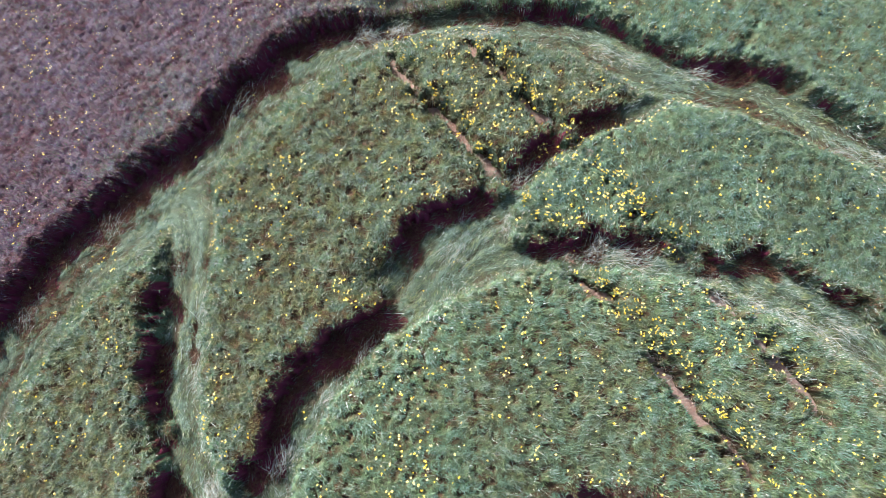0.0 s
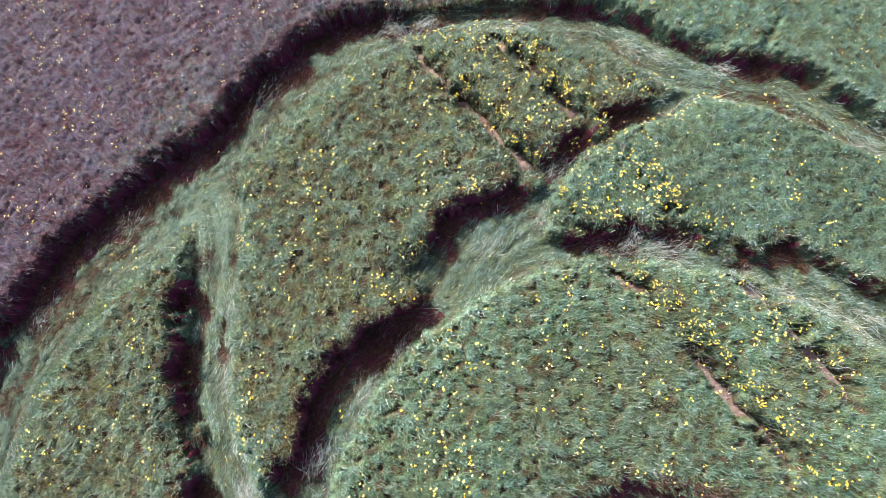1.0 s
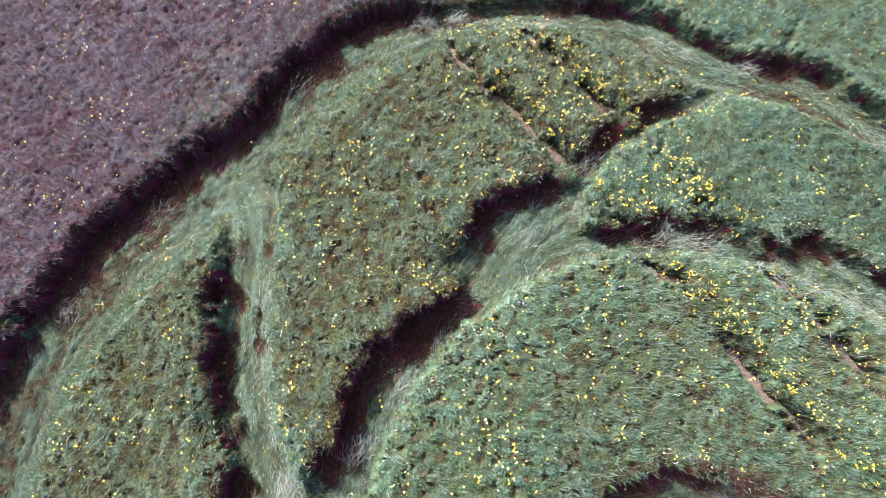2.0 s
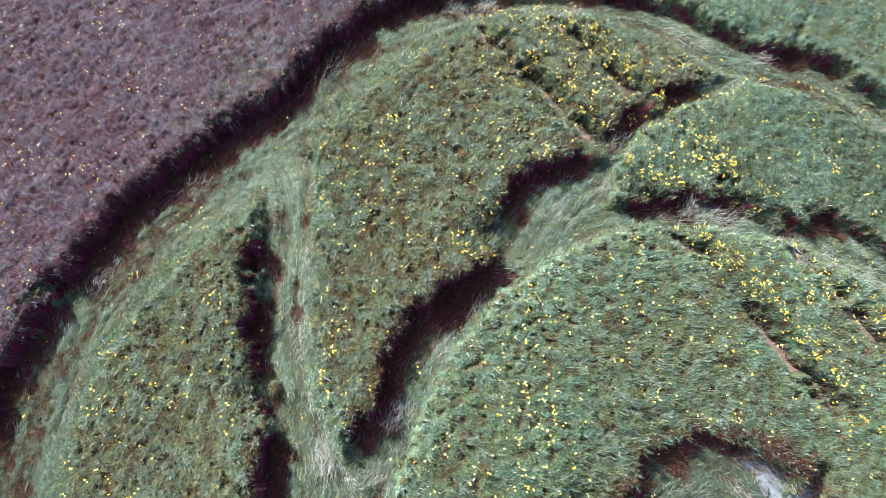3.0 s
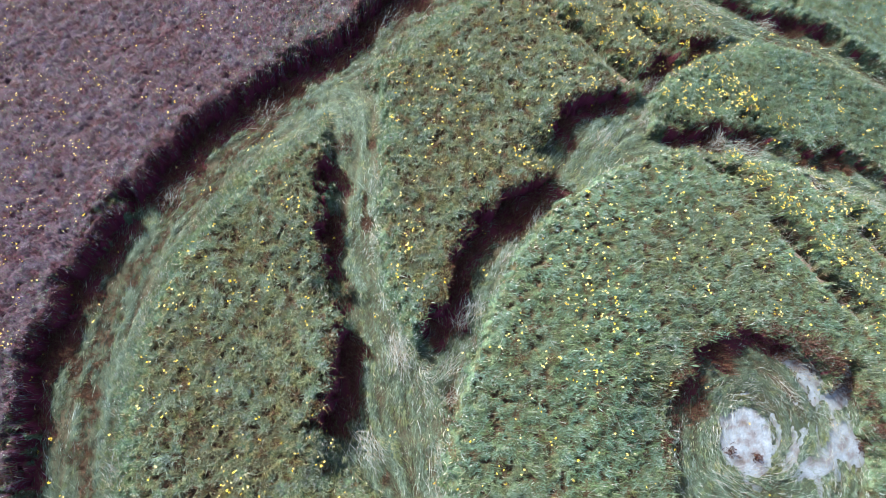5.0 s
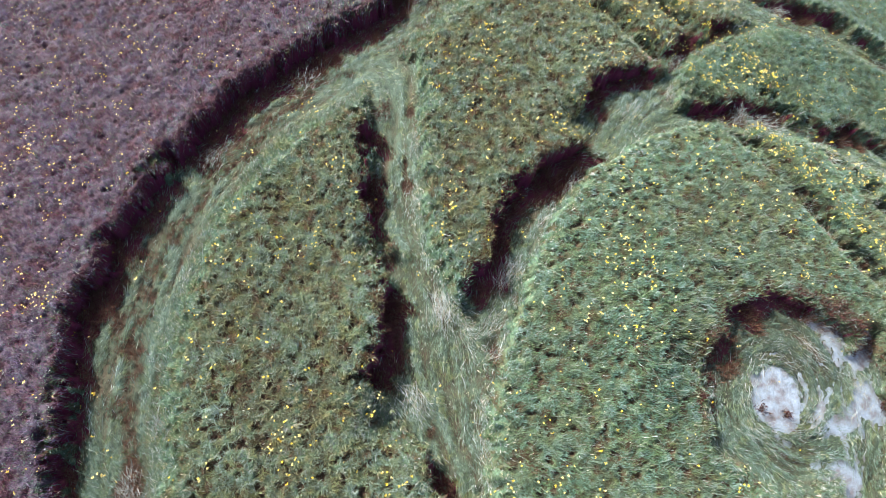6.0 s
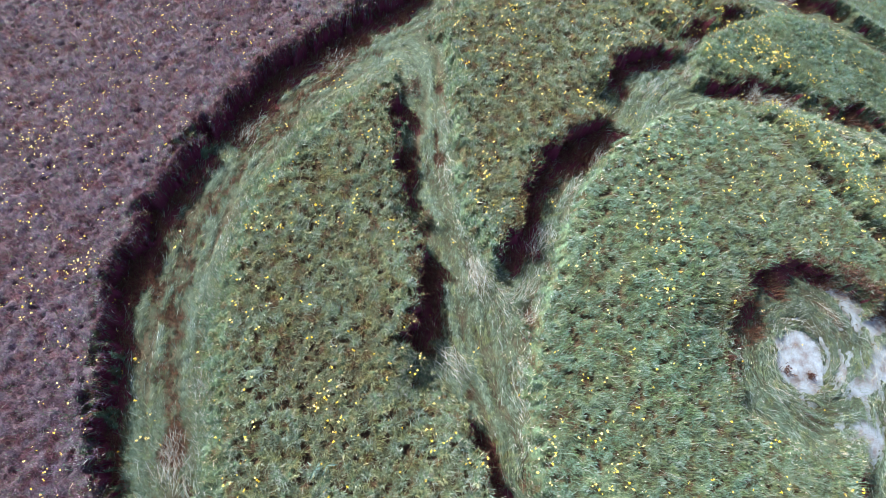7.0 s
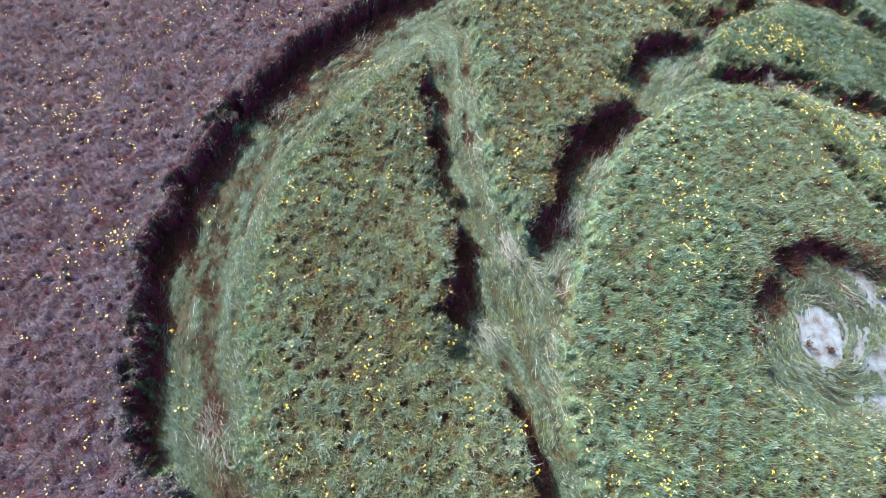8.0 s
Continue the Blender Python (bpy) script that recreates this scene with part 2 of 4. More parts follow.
def plan():
    """The plan on a grid: how far the crop stands (0 laid, 1 standing), and the way in which it is combed."""
    gx, gy = np.meshgrid(X0 + (np.arange(NX) + 0.5) * CELL, Y0 + (np.arange(NY) + 0.5) * CELL, indexing="ij")
    stand, dx, dy, shd = np.ones((NX, NY)), np.ones((NX, NY)), np.zeros((NX, NY)), np.full((NX, NY), 9.0)
    wob = (N_EDGE(gx, gy) - 0.5) * 0.34 + (N_EDGE2(gx, gy) - 0.5) * 0.26
    wob = wob * np.where((gx > -1) & (gy > 3.6), 0.45, 1)   # the ring's edge is straighter in the north-east
    for lane_name, lane in LANES.items():
        rise = {"ring": 0.8, "west": 0.4}.get(lane_name, 0.22)
        pts = smooth_pairs(lane)
        for a, b in zip(pts[:-1], pts[1:]):
            xs, ys = (a[0], a[2], b[0], b[2]), (a[1], a[3], b[1], b[3])
            i0, i1 = [int(np.clip((v - X0) / CELL, 0, NX)) for v in (min(xs) - 0.3, max(xs) + 0.3)]
            j0, j1 = [int(np.clip((v - Y0) / CELL, 0, NY)) for v in (min(ys) - 0.3, max(ys) + 0.3)]
            if i1 <= i0 or j1 <= j0:
                continue
            px, py = gx[i0:i1, j0:j1], gy[i0:i1, j0:j1]
            m0, m1 = (a[:2] + a[2:]) / 2, (b[:2] + b[2:]) / 2
            across = (a[2:] + b[2:] - a[:2] - b[:2]) / 2
            width = np.linalg.norm(across)
            across = across / width
            way = m1 - m0
            length = np.linalg.norm(way)
            # solve for the place along (u) and across (s) the piece
            det = way[0] * across[1] - way[1] * across[0]
            rx, ry = px - m0[0], py - m0[1]
            u = (rx * across[1] - ry * across[0]) / det
            s = (way[0] * ry - way[1] * rx) / det
            w = width / 2
            inside = (u > -0.35) & (u < 1.35)
            shade, lit = s + w - 0.02 + wob[i0:i1, j0:j1], w - s + wob[i0:i1, j0:j1] * 0.6
            h = np.maximum(1 - np.clip((shade + 0.08) / 0.24, 0, 1), 1 - np.clip(lit / min(rise if m0[0] < 0 else 0.25, 0.45 * width), 0, 1) ** 0.8)
            h = np.where(inside, h, 1)
            shd[i0:i1, j0:j1] = np.where(inside & (h < 1), np.minimum(shd[i0:i1, j0:j1], np.maximum(shade, 0)), shd[i0:i1, j0:j1])
            old = stand[i0:i1, j0:j1]
            take = h < old
            stand[i0:i1, j0:j1] = np.where(take, h, old)
            dx[i0:i1, j0:j1] = np.where(take, way[0] / length, dx[i0:i1, j0:j1])
            dy[i0:i1, j0:j1] = np.where(take, way[1] / length, dy[i0:i1, j0:j1])
    for px, py, rad, up in BRIDGES:
        stand = np.maximum(stand, up * np.exp(-(((gx - px) ** 2 + (gy - py) ** 2) / rad ** 2) ** 2))
    rx, ry = gx - GLADE[0], gy - GLADE[1]
    r = np.hypot(rx, ry) + wob
    sunny = (rx * toward.x + ry * toward.y) / np.maximum(r, 0.01) < -0.1
    slope = 0.16 + 0.5 * np.clip(0.15 - 1.5 * (rx * toward.x + ry * toward.y) / np.maximum(r, 0.01), 0, 1)
    h = np.clip((r - GLADE_R + slope) / slope, 0, 1)
    take = h < stand
    stand = np.where(take, h, stand)
    dx, dy = np.where(take, (-ry + 0.25 * rx) / np.maximum(r, 0.05), dx), np.where(take, (rx + 0.25 * ry) / np.maximum(r, 0.05), dy)
    shd = np.where(take & ~sunny, np.minimum(shd, np.maximum(GLADE_R - r, 0)), shd)
    return stand, dx, dy, shd


STAND, DIRX, DIRY, SHADE_D = plan()


def smoothed(a, w):
    """a averaged over about half a metre, weighted by w."""
    num, den = a * w, w.copy()
    for axis in (0, 1):
        for k in (3, 5):
            num = sum(np.roll(num, q * k, axis) for q in (-1, 0, 1))
            den = sum(np.roll(den, q * k, axis) for q in (-1, 0, 1))
    return num / np.maximum(den, 1e-6)


LAID_W = 1.02 - STAND
DIRX, DIRY = smoothed(DIRX, LAID_W), smoothed(DIRY, LAID_W)


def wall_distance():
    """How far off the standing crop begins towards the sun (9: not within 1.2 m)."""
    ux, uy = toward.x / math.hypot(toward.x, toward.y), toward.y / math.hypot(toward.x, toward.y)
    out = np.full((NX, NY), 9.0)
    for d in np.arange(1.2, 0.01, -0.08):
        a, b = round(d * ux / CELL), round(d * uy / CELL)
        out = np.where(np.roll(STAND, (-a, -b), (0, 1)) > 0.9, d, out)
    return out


# marks the strip that the crop's shadow takes; laid crop is cut there
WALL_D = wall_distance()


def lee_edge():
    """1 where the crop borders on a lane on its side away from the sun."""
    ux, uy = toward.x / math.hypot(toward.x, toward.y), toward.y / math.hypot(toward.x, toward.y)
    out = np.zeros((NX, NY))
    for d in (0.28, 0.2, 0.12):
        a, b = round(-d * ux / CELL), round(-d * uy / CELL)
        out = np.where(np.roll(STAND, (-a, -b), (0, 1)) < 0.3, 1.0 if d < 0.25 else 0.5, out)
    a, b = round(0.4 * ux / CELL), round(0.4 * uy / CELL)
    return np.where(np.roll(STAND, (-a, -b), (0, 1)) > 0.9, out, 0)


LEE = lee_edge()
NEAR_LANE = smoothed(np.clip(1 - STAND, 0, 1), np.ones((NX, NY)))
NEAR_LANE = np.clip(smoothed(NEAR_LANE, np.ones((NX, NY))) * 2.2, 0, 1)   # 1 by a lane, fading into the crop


def cell_of(x, y):
    return np.clip(((x - X0) / CELL).astype(int), 0, NX - 1), np.clip(((y - Y0) / CELL).astype(int), 0, NY - 1)


def regions():
    """Labels the standing stretches that the lanes part from one another (coarse grid, flood fill)."""
    k = 3
    open_ = STAND[::k, ::k] > 0.9
    lab = np.zeros(open_.shape, int)
    count = 0
    for i in range(0, open_.shape[0], 8):
        for j in range(0, open_.shape[1], 8):
            if open_[i, j] and not lab[i, j]:
                count += 1
                stack = [(i, j)]
                lab[i, j] = count
                while stack:
                    a, b = stack.pop()
                    for c, d in ((a + 1, b), (a - 1, b), (a, b + 1), (a, b - 1)):
                        if 0 <= c < lab.shape[0] and 0 <= d < lab.shape[1] and open_[c, d] and not lab[c, d]:
                            lab[c, d] = count
                            stack.append((c, d))
    return lab, k


LAB, LAB_K = regions()


def label_at(x, y):
    i, j = cell_of(np.atleast_1d(np.float64(x)), np.atleast_1d(np.float64(y)))
    return LAB[np.minimum(i // LAB_K, LAB.shape[0] - 1), np.minimum(j // LAB_K, LAB.shape[1] - 1)]


def mesh_of(name, verts, quads, tris, mats, point_attrs=(), mat_index=None):
    """A mesh from arrays of vertices, four-cornered and three-cornered faces."""
    me = bpy.data.meshes.new(name)
    nq, nt = len(quads), len(tris)
    me.vertices.add(len(verts))
    me.vertices.foreach_set("co", np.ascontiguousarray(verts, np.float32).ravel())
    me.loops.add(nq * 4 + nt * 3)
    me.loops.foreach_set("vertex_index", np.concatenate([np.ravel(quads), np.ravel(tris)]).astype(np.int32))
    me.polygons.add(nq + nt)
    me.polygons.foreach_set("loop_start", np.concatenate([np.arange(nq) * 4, nq * 4 + np.arange(nt) * 3]).astype(np.int32))
    for key, val in point_attrs:
        at = me.attributes.new(key, "FLOAT", "POINT")
        at.data.foreach_set("value", np.ascontiguousarray(val, np.float32))
    for m in mats:
        me.materials.append(m)
    me.update(calc_edges=True)
    return me


def blades(name, rng, x, y, z, length, lean, azim, width, bend, tone, material, label, category):
    """One mesh of bent, pointed blades. lean: radians from upright at the root; bend: how much more it leans at the tip."""
    n = len(x)
    ca, sa = np.cos(azim), np.sin(azim)
    l1, l2 = lean, np.minimum(lean + bend, 1.62)
    p0 = np.stack([x, y, z], 1)
    lo, hi = (length * 0.6)[:, None], (length * 0.4)[:, None]
    d1 = np.stack([np.sin(l1) * ca, np.sin(l1) * sa, np.cos(l1)], 1)
    d2 = np.stack([np.sin(l2) * ca, np.sin(l2) * sa, np.cos(l2)], 1)
    p1, p2 = p0 + d1 * lo, p0 + d1 * lo + d2 * hi
    tw = rng.uniform(-0.9, 0.9, n)
    side = np.stack([-sa * np.cos(tw), ca * np.cos(tw), np.sin(tw)], 1) * (width / 2)[:, None]
    v = np.stack([p0 - side * 0.7, p0 + side * 0.7, p1 + side, p1 - side, p2], 1).reshape(-1, 3)
    b = np.arange(n)[:, None] * 5
    quads, tris = b + np.array([[0, 1, 2, 3]]), b + np.array([[3, 2, 4]])
    along = np.tile(np.array([0, 0, 0.7, 0.7, 1.0]), n)
    me = mesh_of(name, v, quads, tris, [material], (("along", along), ("tone", np.repeat(tone, 5))))
    return tagged(new(name, me), label, category, kind="stuff")


def leaflets(name, rng, x, y, z, length, lean, azim, width, tone, material, label, category):
    """One mesh of short, narrow, pointed leaves, three-cornered. lean: radians from upright."""
    n = len(x)
    ca, sa = np.cos(azim), np.sin(azim)
    p0 = np.stack([x, y, z], 1)
    tip = p0 + np.stack([np.sin(lean) * ca, np.sin(lean) * sa, np.cos(lean)], 1) * length[:, None]
    tw = rng.uniform(-0.9, 0.9, n)
    side = np.stack([-sa * np.cos(tw), ca * np.cos(tw), np.sin(tw)], 1) * (width / 2)[:, None]
    v = np.stack([p0 - side, p0 + side, tip], 1).reshape(-1, 3)
    tris = np.arange(n)[:, None] * 3 + np.array([[0, 1, 2]])
    me = mesh_of(name, v, np.zeros((0, 4), int), tris, [material], (("along", np.tile(np.array([0.35, 0.35, 1.0]), n)), ("tone", np.repeat(tone, 3))))
    return tagged(new(name, me), label, category, kind="stuff")


# ---------------------------------------------------------------- ground
def ground():
    axis = lambda lo, hi: np.concatenate([-np.geomspace(2500, -lo + 2, 14), np.arange(lo, hi + 0.01, 0.25), np.geomspace(hi + 2, 2500, 14)])
    xs, ys = axis(X0, X1), axis(Y0, Y1)
    gx, gy = np.meshgrid(xs, ys, indexing="ij")
    n1 = Noise2(8, 0.5)
    z = ground_z(gx, gy) - 0.01 + (n1(gx, gy) - 0.5) * 0.03
    v = np.stack([gx, gy, z], -1).reshape(-1, 3)
    i, j = np.meshgrid(np.arange(len(xs) - 1), np.arange(len(ys) - 1), indexing="ij")
    a = (i * len(ys) + j).ravel()
    quads = np.stack([a, a + len(ys), a + len(ys) + 1, a + 1], 1)
    me = mesh_of("ground", v, quads, np.zeros((0, 3), int), [mat_soil])
    me.polygons.foreach_set("use_smooth", np.ones(len(quads), bool))
    return tagged(new("ground", me), "dark red-brown damp soil under the crop, gently domed", "ground", kind="structure")


ground()


N_U1, N_U2, N_PURPLE = Noise2(41, 0.16), Noise2(42, 0.4), Noise2(23, 1.6)
TUFT = 0.155                                    # from one tuft to the next
T_RND = np.random.default_rng(91).random((4, 256, 256))


def tuft_at(x, y):
    """The nearest tuft: how far its middle is, two numbers of its own from 0 to 1 (size, tone), and the way out from its middle."""
    jj = np.floor(y / (TUFT * 0.87)).astype(int)
    best, size, tint, way = np.full(np.shape(x), 9.0), np.zeros(np.shape(x)), np.zeros(np.shape(x)), np.zeros(np.shape(x))
    for dj in (-1, 0, 1):
        b = jj + dj
        shift = (b % 2) * 0.5
        ii = np.floor(x / TUFT - shift).astype(int)
        for di in (-1, 0, 1):
            a = ii + di
            q = T_RND[:, a % 256, b % 256]
            cx, cy = (a + shift + 0.5 + 0.75 * (q[0] - 0.5)) * TUFT, (b + 0.5 + 0.75 * (q[1] - 0.5)) * TUFT * 0.87
            d = np.hypot(x - cx, y - cy) * (1.25 - 0.5 * q[2])
            near = d < best
            best, size, tint = np.where(near, d, best), np.where(near, q[2], size), np.where(near, q[3], tint)
            way = np.where(near, np.arctan2(y - cy, x - cx), way)
    return best, size, tint, way


N_PIT, N_PIT2 = Noise2(44, 0.10), Noise2(45, 0.05)


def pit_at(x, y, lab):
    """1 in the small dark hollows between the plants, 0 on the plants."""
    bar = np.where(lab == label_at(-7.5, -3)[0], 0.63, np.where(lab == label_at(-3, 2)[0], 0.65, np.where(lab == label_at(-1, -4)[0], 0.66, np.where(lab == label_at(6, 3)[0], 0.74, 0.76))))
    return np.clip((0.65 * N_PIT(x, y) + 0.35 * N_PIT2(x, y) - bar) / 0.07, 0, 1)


def purple_at(x, y):
    """How far the crop outside the ring is tinged with purple, a lens cast put into its colour: 1 in the west, 0 in the
    east.
    """
    outer = label_at(np.ravel(x), np.ravel(y)).reshape(np.shape(x)) == label_at(-15, 0)[0]
    return 0.8 * outer * (1 - np.clip((x + 6.5 + 5 * (N_PURPLE(x, y) - 0.5)) / 8.0, 0.0, 1))


DIPS = [(-6.6, 0.9, 0.7, -0.2), (-6.6, -0.3, 0.7, -0.2), (5.6, 5.85, 0.12, 0.35), (5.72, 6.05, 0.1, 0.35), (5.86, 6.28, 0.09, 0.35), (6.0, 6.5, 0.08, 0.3), (-2.6, 0.4, 0.8, -0.2), (-3.9, -1.1, 0.7, -0.15), (-1.6, 1.2, 0.42, 0.8), (3.5, 4.8, 0.5, 0.8), (4.2, 1.6, 0.25, 0.5), (5.0, 1.6, 0.2, 0.5), (-6.05, -1.65, 0.28, 0.5), (0.45, 3.3, 0.28, 0.75), (-1.6, 7.3, 0.5, 0.7), (-0.6, 7.3, 0.55, 0.5), (0.4, 7.35, 0.5, 0.35), (4.6, 6.0, 0.3, 0.35),  (0.15, -4.7, 0.8, 0.55), (0.0, -3.9, 0.45, 0.4), (0.7, -5.9, 0.6, 0.4),
        (-6.3, -3.0, 0.7, -0.32), (-6.2, -3.9, 0.5, -0.3), (-5.6, -4.75, 0.5, 0.8), (-5.1, -6.9, 0.9, -0.3)]   # where the crop at a lane's edge is trodden low or (minus) stands higher: x, y, radius, depth


def dip_at(x, y):
    keep = np.ones(np.shape(x))
    for px, py, rad, deep in DIPS:
        keep = keep * (1 - deep * np.exp(-((x - px) ** 2 + (y - py) ** 2) / rad ** 2))
    return 1 - keep


def canopy(x, y):
    """Height of the leafy top over the ground, and how green it is there (0 brown hollow, 1 green tuft)."""
    i, j = cell_of(np.ravel(x), np.ravel(y))
    st = STAND[i, j].reshape(np.shape(x))
    rg = np.hypot(x - GLADE[0], y - GLADE[1])
    lab = label_at(np.ravel(x), np.ravel(y)).reshape(np.shape(x))
    outer = lab == label_at(-15, 0)[0]
    low = (1 - 0.2 * np.exp(-((rg - GLADE_R) / 0.8) ** 2)) * (1 - np.where(outer, 0.0, 0.2) / (1 + np.exp(-(x - 0.8) / 0.4)))   # shorter round the glade and, within the ring, to the east
    low = low * (1 - dip_at(x, y)) * np.where(purple_at(x, y) > 0.3, 1.16, 1.0)   # the field in the west stands highest
    d, size, tint, _ = tuft_at(x, y)
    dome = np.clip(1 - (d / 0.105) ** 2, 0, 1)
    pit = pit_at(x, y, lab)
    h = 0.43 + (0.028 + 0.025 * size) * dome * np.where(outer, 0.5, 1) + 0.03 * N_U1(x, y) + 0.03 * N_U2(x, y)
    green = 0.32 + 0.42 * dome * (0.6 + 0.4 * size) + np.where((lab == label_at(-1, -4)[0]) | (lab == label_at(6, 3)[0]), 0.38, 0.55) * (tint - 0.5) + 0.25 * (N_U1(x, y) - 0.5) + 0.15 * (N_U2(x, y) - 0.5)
    lush = (lab == label_at(6, 3)[0]) | (outer & (x > 0))
    green = green + 0.04 * (lab == label_at(-1, -4)[0]) + 0.15 * lush
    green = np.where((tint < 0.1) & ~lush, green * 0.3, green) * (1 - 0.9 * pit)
    return low * np.clip((st - 0.1) / 0.9, 0, 1) * h * (1 - 0.16 * pit) * (1 - 0.97 * track_gap(x, y)) * (1 - 0.5 * track_gap(x, y, 0.42, 0.3)), np.clip(green * (1 - 0.7 * track_gap(x, y)), 0, 1)


def stem_height(x, y):
    return canopy(x, y)[0]


def shaded_side(i, j):
    """1 on the sides of the standing crop that face away from the sun, left nearly leafless and painted maroon for
    their shade.
    """
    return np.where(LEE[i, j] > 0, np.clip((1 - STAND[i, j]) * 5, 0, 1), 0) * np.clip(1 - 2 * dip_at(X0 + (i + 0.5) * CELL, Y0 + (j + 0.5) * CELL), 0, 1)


def nearest_label(x, y):
    """The stretch of standing crop at each place; on the slopes down to a lane, the one next to it (0.6 m at most)."""
    lab = label_at(x, y)
    main = [label_at(*p)[0] for p in ((-15, 0), (-7.5, -3), (-3, 2), (6, 3), (-1, -4))]
    for d in (0.12, 0.25, 0.4, 0.6):
        for k in range(8):
            a = k * math.pi / 4
            lost = ~np.isin(lab, main)
            lab = np.where(lost, label_at(x + d * math.cos(a), y + d * math.sin(a)), lab)
    return np.where(np.isin(lab, main), lab, main[0])


def stems_below():
    """The dense stems and lower leaves of the standing crop, tuft by tuft, as one rough mass that ends at the lanes."""
    c = 0.04
    xs, ys = np.arange(-17.3, 10.8, c), np.arange(-8.7, 10.3, c)
    gx, gy = np.meshgrid(xs, ys, indexing="ij")
    jig = np.random.default_rng(5).uniform(-0.013, 0.013, (3, *gx.shape))
    gx, gy = gx + jig[0], gy + jig[1]
    h, green = canopy(gx, gy)
    v = np.stack([gx, gy, ground_z(gx, gy) + h - 0.03 + jig[2]], -1).reshape(-1, 3)
    i, j = cell_of(gx.ravel(), gy.ravel())
    # painted light: tone raised on sunlit lane sides, lowered on the lee
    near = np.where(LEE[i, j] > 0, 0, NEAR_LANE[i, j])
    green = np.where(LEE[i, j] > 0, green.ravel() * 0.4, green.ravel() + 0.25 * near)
    a, b = np.meshgrid(np.arange(len(xs) - 1), np.arange(len(ys) - 1), indexing="ij")
    k = (a * len(ys) + b).ravel()
    top = np.maximum.reduce([h[:-1, :-1], h[1:, :-1], h[:-1, 1:], h[1:, 1:]]).ravel()
    keep = in_field(gx[:-1, :-1], gy[:-1, :-1]).ravel() & (top > 0.02)
    k = k[keep]
    quads = np.stack([k, k + len(ys), k + len(ys) + 1, k + 1], 1)
    tone = np.clip(green, 0, 1)
    # how much of the painted maroon shade each lee vertex takes
    stalks = np.clip(shaded_side(i, j) * (1.2 - 0.5 * jig[2].ravel() / 0.013), 0, 1)
    purple = purple_at(gx, gy).ravel()
    cover = nearest_label(gx[:-1, :-1].ravel()[keep], gy[:-1, :-1].ravel()[keep])
    for where, text in (((-15, 0), "tufted mass of the field crop round the ring over red-brown stems, shade painted maroon on its lee sides"), ((-7.5, -3), "tufted mass of a crop crescent with brown gaps"), ((-3, 2), "tufted green mass of a crop crescent crossed by wheel tracks"),
                        ((6, 3), "even teal-green mass of a leaning crop crescent"), ((-1, -4), "combed green mass of the crop disc round the glade")):
        mine = quads[cover == label_at(*where)[0]]
        used, inv = np.unique(mine, return_inverse=True)
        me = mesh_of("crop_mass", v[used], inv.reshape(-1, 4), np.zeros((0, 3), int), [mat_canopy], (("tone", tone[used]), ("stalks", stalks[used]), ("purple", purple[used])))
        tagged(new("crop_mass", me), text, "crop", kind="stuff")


def combed():
    """Noise drawn out along the way in which the crop is combed, about 0 to 1."""
    fine = np.random.default_rng(31).random((NX, NY))
    fine = fine + 0.7 * (np.roll(fine, 1, 0) + np.roll(fine, 1, 1) + np.roll(fine, (1, 1), (0, 1)))
    long = np.maximum(np.hypot(DIRX, DIRY), 1e-6)
    ux, uy = DIRX / long, DIRY / long
    gi, gj = np.meshgrid(np.arange(NX), np.arange(NY), indexing="ij")
    total = fine.copy()
    for sign in (1, -1):
        px, py = gi + 0.5, gj + 0.5
        for _ in range(13):
            a, b = np.clip(px.astype(int), 0, NX - 1), np.clip(py.astype(int), 0, NY - 1)
            px, py = px + sign * ux[a, b], py + sign * uy[a, b]
            total = total + fine[np.clip(px.astype(int), 0, NX - 1), np.clip(py.astype(int), 0, NY - 1)]
    return np.clip(0.5 + 0.22 * (total - total.mean()) / total.std(), 0, 1)


COMBED = combed()


def streaks(i, j):
    return COMBED[i, j]


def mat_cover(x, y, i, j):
    """1 where the laid crop covers the soil, 0 in a strip cut along the standing crop's shadow, where dark soil deepens
    the shade, and at the pale patches.
    """
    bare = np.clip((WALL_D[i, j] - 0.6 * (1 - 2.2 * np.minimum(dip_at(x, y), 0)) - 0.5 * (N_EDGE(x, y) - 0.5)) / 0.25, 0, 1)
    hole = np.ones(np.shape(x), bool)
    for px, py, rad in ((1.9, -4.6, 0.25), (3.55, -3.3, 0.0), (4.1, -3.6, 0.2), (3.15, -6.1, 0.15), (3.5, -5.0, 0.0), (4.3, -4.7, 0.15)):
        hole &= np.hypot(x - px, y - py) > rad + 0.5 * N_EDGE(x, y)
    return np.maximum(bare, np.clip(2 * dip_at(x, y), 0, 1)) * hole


def gap_at(x, y):
    """1 in the small brown gaps of the laid crop."""
    g = np.zeros(np.shape(x))
    for px, py, rad in GAPS:
        g = np.maximum(g, np.clip((rad * (0.3 + 1.6 * N_EDGE(x, y)) - np.hypot(x - px, 0.6 * (y - py))) / 0.05, 0, 1))
    return g


def mat_height(x, y, i, j, streak):
    return np.maximum(0.02, 0.02 + 0.07 * streak + 0.2 * STAND[i, j] - 0.08 * ring_gap(x, y, i, j) + 0.10 * np.clip(N_EDGE(x, y) - 0.5, 0, 1) * np.clip((WALL_D[i, j] - 0.5) * 4, 0, 1) - 0.05 * gap_at(x, y))


